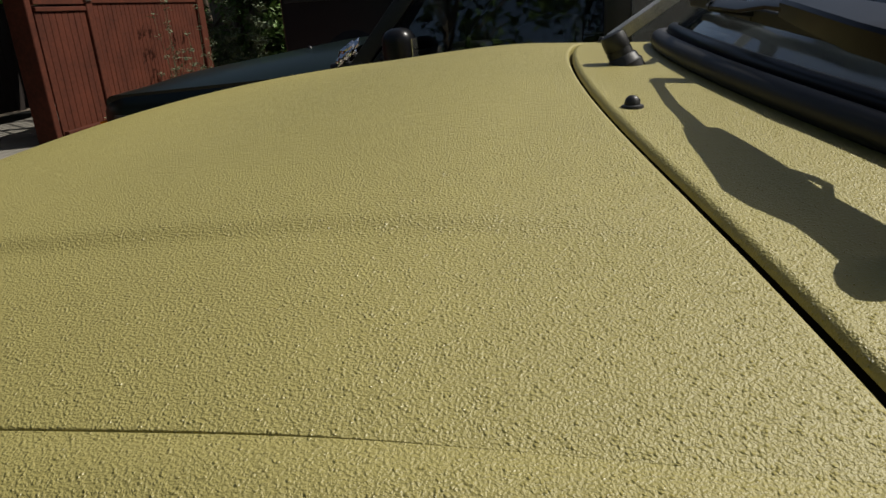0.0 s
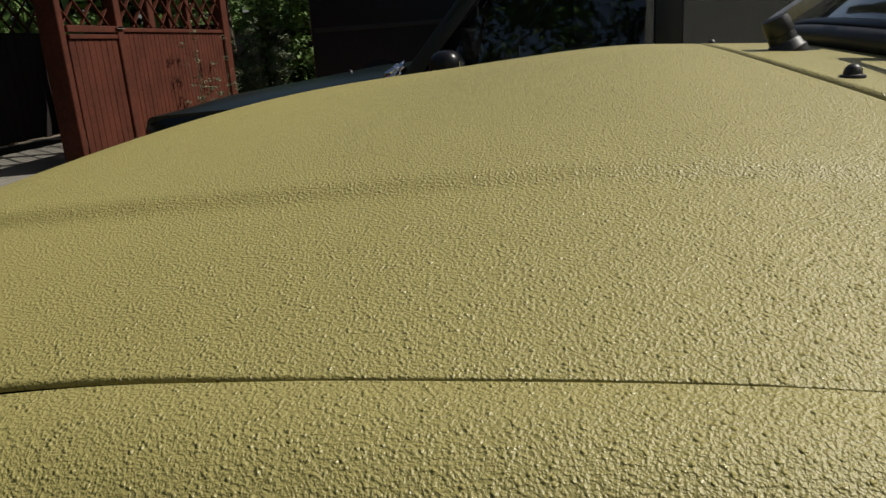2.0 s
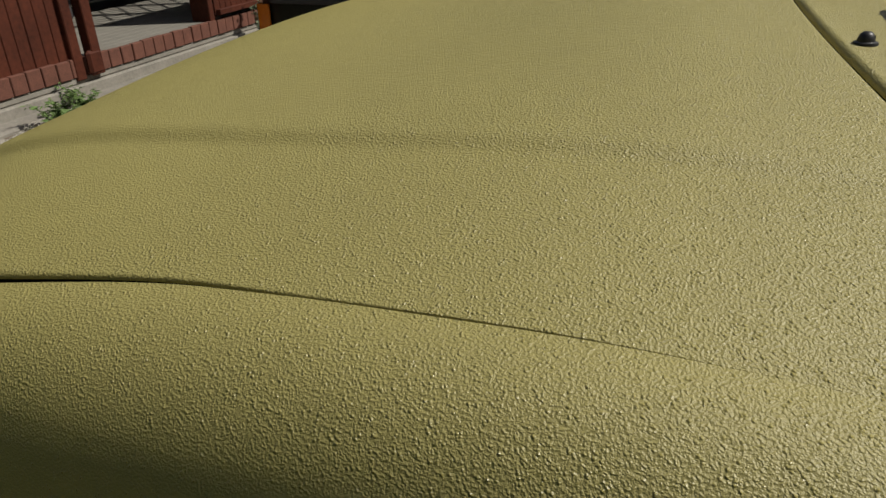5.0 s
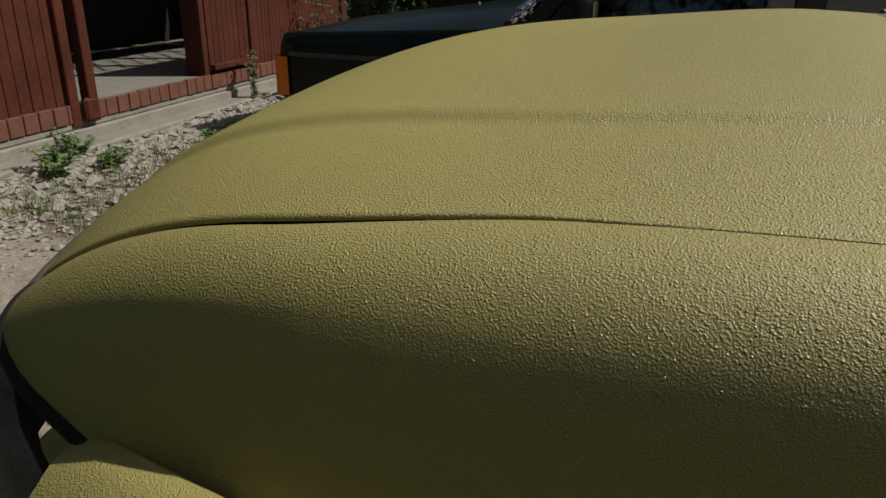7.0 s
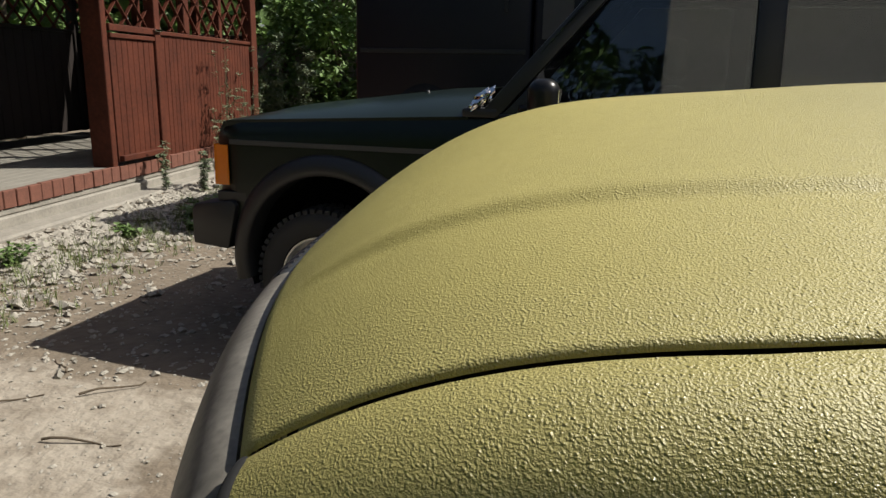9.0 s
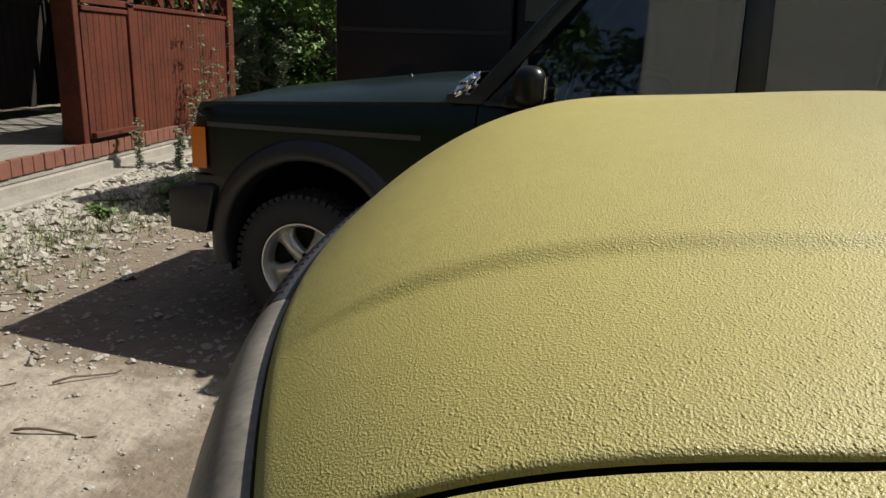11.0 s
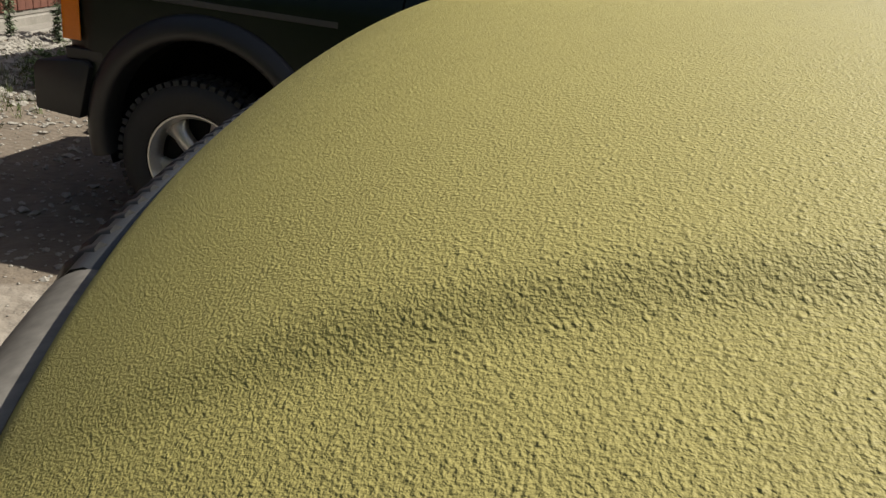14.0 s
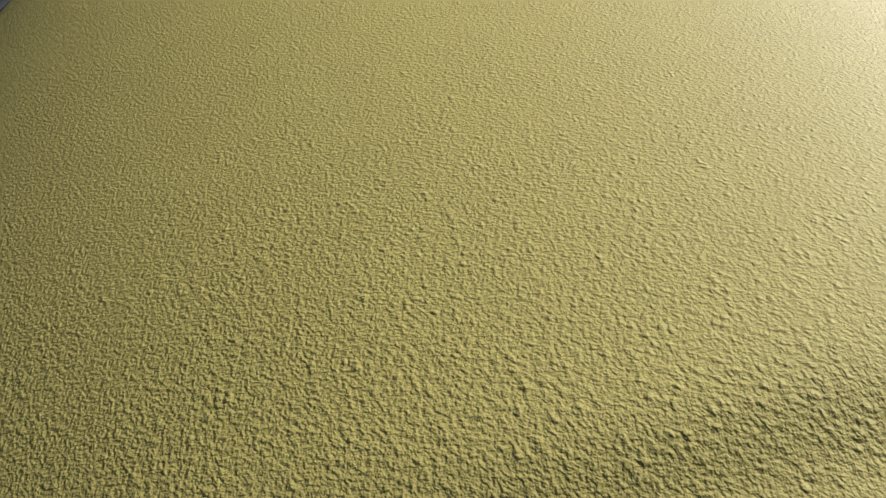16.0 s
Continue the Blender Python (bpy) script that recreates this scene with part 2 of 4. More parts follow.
def lathe(profile, n=32, axis="Z"):
    """A turned body: profile of (radius, height) round the axis."""
    rows = []
    for r, h in profile:
        ring = []
        for i in range(n):
            a = 2 * math.pi * i / n
            p = (r * math.cos(a), r * math.sin(a), h)
            ring.append(p if axis == "Z" else (p[0], p[2], p[1]) if axis == "Y" else (p[2], p[0], p[1]))
        rows.append(ring)
    return grid(rows, closed=True)


def tube(points, r, n=8, r2=None):
    """A round bar along points, tapering from r to r2."""
    pts = [Vector(p) for p in points]
    rows, k = [], len(pts) - 1
    for i, p in enumerate(pts):
        d = (pts[min(i + 1, k)] - pts[max(i - 1, 0)]).normalized()
        s = d.cross(Vector((0.31, 0.2, 0.93))).normalized()
        t = d.cross(s)
        rr = r if r2 is None else r + (r2 - r) * i / k
        rows.append([p + rr * (math.cos(2 * math.pi * j / n) * s + math.sin(2 * math.pi * j / n) * t) for j in range(n)])
    bm = grid(rows, closed=True)
    for ring in (bm.verts[:n], bm.verts[-n:]):
        bm.faces.new(ring)
    return bm


# ---- the olive car: u runs from its cowl to its nose, v from its middle to the near side ----
CO, CU, CV = Vector((2.1477, -2.0703, 0)), Vector((-0.9932, -0.1163, 0)), Vector((0.1163, -0.9932, 0))
COEF = {(0, 0): 1.4195, (0, 2): -0.0665, (0, 4): 0.0400, (0, 6): -0.0621, (1, 0): -0.0468, (1, 2): 0.0252, (1, 4): 0.0135, (1, 6): -0.0017, (2, 0): 0.0076, (2, 2): -0.0029, (2, 4): 0.0100, (3, 0): 0.0354, (3, 2): -0.0326, (3, 4): -0.0181, (4, 0): -0.1073, (4, 2): -0.0199, (2, 6): -0.0127, (3, 6): -0.0260}


def crown(u, v):
    a, b = (u - 0.35) / 0.5, v / 0.8
    return sum(c * a ** i * b ** j for (i, j), c in COEF.items())


def top(u, v):
    """Height of the bonnet's skin."""
    v = abs(v)
    z = crown(max(u, 0.1), min(v, 0.8))
    if u < 0.1:
        z += (u - 0.1) * 0.05
    fade = (1 - min(1, max(0, (u - 0.74) / 0.09))) * min(1, max(0, (u + 0.03) / 0.12))
    d = v - 0.586
    z -= (0.0020 + 0.0016 * min(1, max(0, (u - 0.15) / 0.4))) * fade * math.tanh(d / 0.0075) * math.exp(-(d / 0.09) ** 2)
    return z


def car(u, v, z):
    """A place on the car, which leans a little to its near side."""
    p = CO + u * CU + v * CV
    return (p.x, p.y, z - 0.016 * v)


def seam(v):
    return 0.0494 - 0.2496 * v * v


def nose(v):
    return 0.9305 - 0.2709 * v * v


def gap(u):
    t = min(1, max(0, (u - 0.3395) / 0.2157))
    return 0.7378 + 0.0188 * t * t * (3 - 2 * t)


olive_car = thing("olive_car", (0, 0, 0), "olive-yellow car with rough textured coating, parked on dirt", "car")


def edged(a, b, n):
    """Stations from a to b, close together at both ends."""
    rim = [0, 0.0002, 0.0006, 0.0012, 0.002, 0.003, 0.0045, 0.007, 0.012, 0.028]
    L = b - a
    return [a + d for d in rim] + [a + 0.028 + (L - 0.056) * k / n for k in range(1, n)] + [b - d for d in reversed(rim)]


def rolled(d, r=0.008):
    return r - math.sqrt(max(0, r * r - (r - d) ** 2)) if d < r else 0.0


def bonnet_skin():
    rows = []
    stations = sorted(edged(-0.70, 0.70, 110) + [0.511 + 0.0025 * k for k in range(40)])
    for s in stations:
        row = []
        s /= 0.70
        for f in edged(0.0, 0.92, 76):
            f /= 0.92
            v = s * 0.70
            for _ in range(3):
                u = seam(v) + (nose(v) - seam(v)) * f
                v = s * gap(u)
            side, back, front = (1 - abs(s)) * 0.70, u - seam(v), nose(v) - u
            z = top(u, v) - rolled(side, 0.0002 + 0.0032 * min(1, max(0, (u - 0.2) / 0.4))) - rolled(back, 0.004) - rolled(front)
            row.append(car(u, v, z))
        row = [(x, y, z - 0.02) for x, y, z in row[:1]] + row + [(x, y, z - 0.02) for x, y, z in row[-1:]]
        rows.append(row)
    return [[(x, y, z - 0.0012) for x, y, z in rows[0]]] + rows + [[(x, y, z - 0.0012) for x, y, z in rows[-1]]]


smooth(part("bonnet", grid(bonnet_skin()), OLIVE, olive_car, "olive textured bonnet with a long crease"), 70)


def flank(u):
    """How far out the wing's side stands."""
    return 0.820 - 0.01 * max(0, min(u, 0.8) - 0.5)


def wing_profile(u, g, zg):
    """Section of the wing from the bonnet joint outwards and down."""
    t = min(1, max(0, (u - 0.28) / 0.26))
    h = min(1, max(0, (u - 0.04) / 0.16))
    e = 0.0003 * h
    c, q, zg = -0.0005 + 0.0018 * h + 0.0039 * t, 0.0001 + 0.0003 * h + 0.0012 * t, zg - 0.0038 * t
    pts = [(g + c, zg - 0.04), (g + c, zg - e - q)]
    pts += [(g + c + q * (1 - math.cos(a)), zg - e - q + q * math.sin(a)) for a in (0.5, 1.0, 1.45)]
    out, x0 = flank(u), g + c + q
    r = (out - x0) * 0.9
    w, m = out - r - x0, 0.11
    for k in (0.1, 0.4, 1, 2, 3, 4, 5, 6, 7, 8, 9, 10):
        pts.append((x0 + w * k / 10, zg - e - m * w * k / 10))
    for k in range(1, 25):
        a = k / 24 * radians(66)
        pts.append((out - r + r * math.sin(a), zg - e - m * (w + r * math.sin(a)) - r * (1 - math.cos(a))))
    v, z = pts[-1]
    for deg in (69, 72, 74, 76, 78, 79, 80, 81):
        v, z = v + 0.016 * math.cos(radians(deg)), z - 0.016 * math.sin(radians(deg))
        pts.append((v, z))
    for h in (0.08, 0.18, 0.30):
        pts.append((v, z - h))
    return pts


def wing_front(drop):
    """How far forward the wing reaches, by the drop below the bonnet's corner."""
    tab = ((0.0, 0.769), (0.03, 0.760), (0.045, 0.751), (0.06, 0.740), (0.075, 0.727), (0.09, 0.711), (0.11, 0.687), (0.13, 0.662), (0.16, 0.632), (0.6, 0.59))
    for (a, p), (b, q) in zip(tab, tab[1:]):
        if drop <= b:
            return p + (q - p) * max(0, (drop - a) / (b - a))
    return 0.6


def wing_skin(side):
    ends = [wing_front(top(0.78, gap(0.78)) - z) for v, z in wing_profile(0.78, gap(0.78), top(0.78, gap(0.78)))]
    rows = []
    for j in range(73):
        f = j / 72
        f = 1 - (1 - f) ** 1.15
        row = []
        for i, e in enumerate(ends):
            u = -0.30 + f * (e + 0.30)
            v, z = wing_profile(u, gap(u), top(u, gap(u)))[i]
            row.append(car(u, side * v, z))
        rows.append(row)
    last = rows[-1]
    rows.append([(x - 0.004 * CU.x - side * 0.004 * CV.x, y - 0.004 * CU.y - side * 0.004 * CV.y, z - 0.004) for x, y, z in last])
    rows.append([(x - 0.03 * CU.x - side * 0.02 * CV.x, y - 0.03 * CU.y - side * 0.02 * CV.y, z - 0.01) for x, y, z in last])
    return rows


def flare_skin(side):
    rows = []
    for k in range(25):
        u = -0.28 + 0.955 * k / 24
        b, z = flank(u) + 0.012 + 0.20 * min(0.2, max(0, 0.66 - u)), 1.192 - 0.12 * max(0, 0.40 - u) ** 1.4 - 0.5 * max(0, u - 0.64) ** 1.2
        rows.append([car(u, side * (b + d), z - h) for d, h in ((0, 0.02), (0.001, 0.004), (0.006, 0.0), (0.03, 0.008), (0.052, 0.021), (0.070, 0.041), (0.081, 0.07), (0.085, 0.2), (0.078, 0.36))])
    return rows


for side in (1, -1):
    smooth(part("wheel_flare", grid(flare_skin(side)), OLIVE, olive_car, "olive textured wheel flare ledge"), 60)
for side in (1, -1):
    wing = smooth(part("wing", grid(wing_skin(side)), OLIVE, olive_car, "olive textured front wing"), 60)
    rim = []
    for v, z in wing_profile(0.78, gap(0.78), top(0.78, gap(0.78)))[8:]:
        e = wing_front(top(0.78, gap(0.78)) - z)
        q, y = wing_profile(e, gap(e), top(e, gap(e)))[8 + len(rim)]
        rim.append(car(e + 0.001, side * (q - 0.003), y - 0.003))
    smooth(part("edge_trim", tube(rim, 0.0035, 10, 0.0085), SHADOW_BLACK, wing, "black rubber trim along the wing's front edge"), 60)

# a sheet whose near-black colour stands for the shade in the joints
part("joint_shade", grid([[car(u, v, top(u, v) - 0.03) for u in [-0.15 + 0.055 * k for k in range(17)]] for v in [-0.80 + 0.1 * k for k in range(17)]]), SHADOW_BLACK, olive_car, "near-black sheet painted as the shade below the bonnet joints")

def foot(v):
    """Where the windscreen seal meets the cowl."""
    return -0.052 - 0.44 * min(v * v, 0.53)


def cowl_skin():
    rows = []
    for i in range(97):
        v = -0.735 + 1.47 * i / 96
        e = seam(v) - 0.004 - 0.010 * v * v
        row = [car(e, v, top(e, v) - 0.006)]
        row += [car(e - 0.006 * (1 - math.cos(a)), v, top(e, v) - 0.006 + 0.006 * math.sin(a)) for a in (0.4, 0.8, 1.2, 1.5)]
        row.append(car(e - 0.008, v, top(e - 0.008, v)))
        for k in range(1, 8):
            u = e - 0.010 + (min(foot(v) - 0.035, seam(v) - 0.03) - e + 0.010) * k / 7
            row.append(car(u, v, top(u, v)))
        rows.append(row)
    return rows


smooth(part("cowl", grid(cowl_skin()), OLIVE, olive_car, "olive textured cowl panel below the windscreen"), 60)


def screen(v, h, off=0.0):
    """A point of the windscreen, h up its slope."""
    return car(foot(v) - 0.017 - 0.80 * h + off * 0.6, v * (1 - 0.14 * h), top(foot(v), v) + 0.009 + 0.60 * h + off * 0.8)


pane = smooth(part("windscreen", grid([[screen(-0.70 + 1.4 * i / 30, 0.02 + k / 6 * 0.66) for k in range(7)] for i in range(31)], thick=0.005), GLASS, olive_car, "dusty windscreen with bright reflections"), 60)
pane.visible_shadow = False
ring = [screen(-0.71 + 1.42 * i / 48, 0.0) for i in range(49)]
smooth(part("windscreen_seal", tube(ring, 0.0125, 14), RUBBER, pane, "glossy black rubber seal"), 60)
lip = [screen(-0.71 + 1.42 * i / 48, 0.021, -0.002) for i in range(49)]
smooth(part("seal_lip", tube(lip, 0.0085, 12), MIRROR_BLACK, pane), 60)
part("dashboard", grid([[car(-0.16 - 0.4 * k / 6, v, 1.36 + 0.05 * math.sin(k / 6 * 3.1)) for k in range(7)] for v in [-0.66 + 0.066 * i for i in range(21)]]), DARK_TRIM, olive_car, "dark grey dashboard")

# the rest of the shell, unseen, closed towards the back to keep the cabin dark
for side in (1, -1):
    for u0, u1 in ((-0.72, -1.42), (-1.50, -2.30), (-2.38, -2.92)):
        bm = grid([[car(u, side * (0.80 - 0.16 * k), 1.29 + 0.46 * k) for k in (0.0, 0.5, 1.0)] for u in (u0, (u0 + u1) / 2, u1)], thick=0.005)
        part("side_window", bm, TINTED, olive_car, "dark side window")
    for u0, u1 in ((-0.62, -0.72), (-1.42, -1.50), (-2.30, -2.38), (-2.92, -3.0)):
        part("side_pillar", grid([[car(u, side * (0.81 - 0.17 * k), 1.285 + 0.48 * k) for k in (0.0, 0.5, 1.0)] for u in (u0, u1)], thick=0.02), OLIVE, olive_car)
for side in (1, -1):
    rows = []
    for u in [-0.30 - 0.3 * k for k in range(10)]:
        rows.append([car(u, side * v, z) for v, z in ((0.73, 1.30), (0.85, 1.28), (0.90, 1.2), (0.92, 1.0), (0.92, 0.72), (0.90, 0.35))])
    smooth(part("body_side", grid(rows), OLIVE, olive_car, "olive textured door side"), 40)
    bm = grid([[car(foot(0.7) - 0.02 - 0.80 * h + d, side * (0.72 - 0.10 * h + e), 1.32 + 0.60 * h) for d, e in ((0, 0), (0, 0.05), (-0.07, 0.06), (-0.07, 0))] for h in (0, 0.35, 0.7)], closed=True)
    part("pillar", bm, OLIVE, olive_car)
rows = [[car(-0.60 - 2.4 * k / 10, v, 1.80 - 0.05 * (v / 0.62) ** 2 - 0.05 * (k / 10) ** 2) for v in [-0.62 + 0.124 * i for i in range(11)]] for k in range(11)]
smooth(part("roof", grid(rows, thick=0.02), OLIVE, olive_car, "olive textured roof"), 40)
# black wall across the cabin, added so the windscreen looks into darkness
part("cabin_light_block", grid([[car(-1.5, v, z) for z in (0.5, 1.2, 1.77)] for v in (-0.85, 0, 0.85)]), SHADOW_BLACK, olive_car)
part("tailgate", grid([[car(-3.0, v, z) for z in (0.35, 1.2, 1.72)] for v in (-0.85, 0, 0.85)]), OLIVE, olive_car)


def nozzle(u, v):
    z = top(u, v)
    bm = lathe([(0.0, 0.0098), (0.003, 0.0093), (0.0052, 0.0074), (0.0064, 0.0042), (0.0067, 0.0022), (0.0090, 0.0014), (0.0095, 0.0), (0.0095, -0.004)], 28)
    bmesh.ops.translate(bm, vec=car(u, v, z), verts=bm.verts)
    ob = smooth(part("washer_nozzle", bm, BLACK_PLASTIC, olive_car, "small black domed washer nozzle"), 50)
    bm = box(-0.0012, -0.0015, -0.0008, 0.0012, 0.0015, 0.0008)
    bmesh.ops.translate(bm, vec=car(u - 0.0052, v, z + 0.0055), verts=bm.verts)
    part("jet", bm, SHADOW_BLACK, ob)


nozzle(-0.006, 0.345)
nozzle(-0.001, -0.295)


def plate(p, q, a, b, thick):
    """A flat bar from p to q whose width goes from a to b."""
    d = (q - p).normalized()
    s = d.cross(Vector((0, 0, 1))).normalized()
    n = s.cross(d) * thick / 2
    s = (s * 0.35 + n.normalized() * 0.94).normalized()
    n = d.cross(s) * thick / 2
    bm = bmesh.new()
    vs = [bm.verts.new(o + s * w * i / 2 + n * j) for o, w in ((p, a), (q, b)) for i, j in ((-1, -1), (1, -1), (1, 1), (-1, 1))]
    for f in ((0, 1, 2, 3), (7, 6, 5, 4), (0, 4, 5, 1), (1, 5, 6, 2), (2, 6, 7, 3), (3, 7, 4, 0)):
        bm.faces.new([vs[i] for i in f])
    bmesh.ops.recalc_face_normals(bm, faces=bm.faces)
    bmesh.ops.bevel(bm, geom=bm.edges[:], offset=0.0015, segments=2, affect="EDGES", profile=0.5)
    return bm


def wiper(u, v, arm, blade, wide, label):
    """A wiper: a boss on the cowl, a capped spindle, a sprung arm and its blade."""
    z = top(u, v)
    root = smooth(part("wiper", box(-0.001, -0.001, -0.001, 0.001, 0.001, 0.001), BLACK_PLASTIC, olive_car, label))
    tilt = pose(*car(u, v, z), 0, 0, 186.7) @ pose(0, 0, 0, 0, 24, 0)
    for name, prof, mt in (("boss", [(0.0, 0.009), (0.0145, 0.010), (0.0165, 0.008), (0.0178, 0.002), (0.0198, 0.0), (0.0198, -0.012)], RUBBER),
                           ("nut_ring", [(0.010, 0.017), (0.0142, 0.017), (0.0142, 0.010), (0.010, 0.010)], BLACK_PLASTIC),
                           ("cap", [(0.0, 0.037), (0.009, 0.037), (0.0130, 0.035), (0.0142, 0.030), (0.0142, 0.019), (0.0118, 0.015)], BLACK_PLASTIC)):
        bm = lathe(prof, 28)
        bmesh.ops.transform(bm, matrix=tilt, verts=bm.verts)
        smooth(part(name, bm, mt, root), 35)
    a0 = tilt @ Vector((0.004, 0, 0.030))
    pts = [a0] + [Vector(screen(q, h, 0.045)) for q, h in arm]
    for k, (p, q) in enumerate(zip(pts, pts[1:])):
        smooth(part("arm", plate(p, q, wide[k], wide[k + 1], 0.008), WORN_STEEL if k == 0 else BLACK_PLASTIC, root, "worn bare metal wiper arm" if k == 0 else ""), 35)
    line = [Vector(screen(q, h, 0.022)) for q, h in blade]
    for p, q in zip(line, line[1:]):
        part("blade", beam(p, q, 0.012, 0.022, 0.002), RUBBER, root)
    mid = (line[0] + line[-1]) / 2
    part("bracket", beam(pts[-1], mid, 0.018, 0.014, 0.003), BLACK_PLASTIC, root)
    for f in (0.2, 0.8):
        q = line[0].lerp(line[-1], f)
        part("claw", beam(mid + Vector((0, 0, 0.022)), q + Vector((0, 0, 0.008)), 0.012, 0.006, 0.001), BLACK_PLASTIC, root)


wiper(-0.013, 0.121, [(0.085, 0.10), (-0.32, 0.26)], [(-0.08, 0.22), (-0.32, 0.262), (-0.55, 0.29)], (0.016, 0.014, 0.01), "black wiper with bare metal arm")


def parked_wiper():
    """The near wiper: a channel arm, widest in its middle, that thins to a rod and hooks over its blade."""
    root = smooth(part("wiper", box(-0.001, -0.001, -0.001, 0.001, 0.001, 0.001), BLACK_PLASTIC, olive_car, "black wiper parked along the windscreen's foot"))
    tilt = pose(*car(-0.142, 0.610, top(-0.142, 0.610)), 0, 0, 186.7) @ pose(0, 0, 0, 0, 24, 0)
    for name, prof in (("boss", [(0.0, 0.020), (0.0145, 0.020), (0.0165, 0.017), (0.0175, 0.002), (0.019, 0.0), (0.019, -0.012)]),
                       ("cap", [(0.0, 0.050), (0.011, 0.050), (0.0155, 0.047), (0.017, 0.042), (0.017, 0.026), (0.014, 0.020)])):
        bm = lathe(prof, 28)
        bmesh.ops.transform(bm, matrix=tilt, verts=bm.verts)
        smooth(part(name, bm, BLACK_PLASTIC, root), 35)
    def at(v, u, up):
        return Vector(car(u, v, top(u, v) + up))
    # place along the car's width, front edge, height, width, depth
    arm = ((0.610, -0.132, 0.052, 0.036, 0.014), (0.575, -0.139, 0.070, 0.036, 0.015), (0.546, -0.138, 0.080, 0.038, 0.016), (0.520, -0.125, 0.087, 0.045, 0.017), (0.500, -0.116, 0.088, 0.047, 0.017), (0.412, -0.107, 0.087, 0.032, 0.014), (0.378, -0.106, 0.086, 0.022, 0.012))
    rod = ((0.390, -0.107, 0.084, 0.018, 0.006), (0.350, -0.102, 0.081, 0.015, 0.005), (0.308, -0.091, 0.074, 0.013, 0.005), (0.235, -0.085, 0.070, 0.012, 0.005), (0.200, -0.083, 0.068, 0.017, 0.006))
    for name, line in (("arm", arm), ("rod", rod)):
        rows = []
        for v, u, up, w, deep in line:
            e = 0.0025
            rows.append([at(v, u - e, up), at(v, u, up - e), at(v, u, up - deep), at(v, u - 0.003, up - deep), at(v, u - w + 0.003, up - deep + 0.004), at(v, u - w, up - deep + 0.004), at(v, u - w, up + 0.002), at(v, u - w + e, up + 0.004)])
        bm = grid(rows, closed=True)
        for ring_ in (bm.verts[:8], bm.verts[-8:]):
            bm.faces.new(ring_)
        bmesh.ops.recalc_face_normals(bm, faces=bm.faces)
        smooth(part(name, bm, MIRROR_BLACK, root), 35)
    loop = [at(0.462, -0.150, 0.080), at(0.478, -0.164, 0.079), at(0.492, -0.170, 0.078), at(0.508, -0.166, 0.078), at(0.520, -0.158, 0.080)]
    smooth(part("spring", tube(loop, 0.003, 8), BLACK_PLASTIC, root), 60)
    part("hook", beam(at(0.205, -0.085, 0.066), at(0.213, -0.128, 0.060), 0.024, 0.010, 0.003), MIRROR_BLACK, root)
    line = [Vector(screen(q, h, 0.016)) for q, h in ((0.52, 0.05), (0.36, 0.054), (0.22, 0.057), (0.08, 0.06), (-0.05, 0.06))]
    for p, q in zip(line, line[1:]):
        part("blade", beam(p, q, 0.010, 0.014, 0.002), RUBBER, root)
    for p, q in ((line[0], line[2]), (line[2], line[4])):
        part("claw", beam(p.lerp(q, 0.2) + Vector((0, 0, 0.009)), p.lerp(q, 0.8) + Vector((0, 0, 0.009)), 0.010, 0.006, 0.001), BLACK_PLASTIC, root)


parked_wiper()


# ---- front end of the olive car ----
def lamp_skin(side):
    """The lens: along the bonnet's nose, then round the corner to a point on the side."""
    line = [(nose(v) + 0.0022, v, top(nose(v), v) - 0.0065, 1.0, 0.0) for v in [0.425 + 0.337 * i / 24 for i in range(25)]]
    z = line[-1][2]
    line += [(0.778, 0.775, z - 0.012, 0.92, 0.3), (0.770, 0.795, z - 0.03, 0.8, 0.6), (0.755, 0.813, z - 0.05, 0.62, 0.85), (0.733, 0.831, z - 0.072, 0.42, 1.1), (0.708, 0.842, z - 0.096, 0.25, 1.3), (0.687, 0.846, z - 0.112, 0.1, 1.4)]
    rows = []
    for u0, v, z0, amp, turn in line:
        row = [car(u0 - 0.006 * math.cos(turn), side * (v - 0.012 * math.sin(turn)), z0 - 0.03)]
        for k in range(21):
            a = k / 20 * 1.5
            d = 0.066 * amp * math.sin(a) ** 0.9
            row.append(car(u0 + d * math.cos(turn), side * (v + d * math.sin(turn) * 0.8), z0 - 0.002 - 0.20 * amp * (1 - math.cos(a))))
        rows.append(row)
    return rows


for side in (1, -1):
    lamp = smooth(part("headlamp", grid(lamp_skin(side)), LENS, olive_car, "scratched grey headlamp lens"), 60)
    for v0, r in ((0.52, 0.05), (0.64, 0.05)):
        bm = lathe([(0.0, -0.03), (r * 0.6, -0.02), (r, 0.01), (r + 0.004, 0.012)], 24, "X")
        bmesh.ops.transform(bm, matrix=pose(*car(nose(v0) + 0.035, side * v0, top(nose(v0), v0) - 0.15), 0, 0, 186.7), verts=bm.verts)
        smooth(part("reflector", bm, CHROME, lamp), 50)

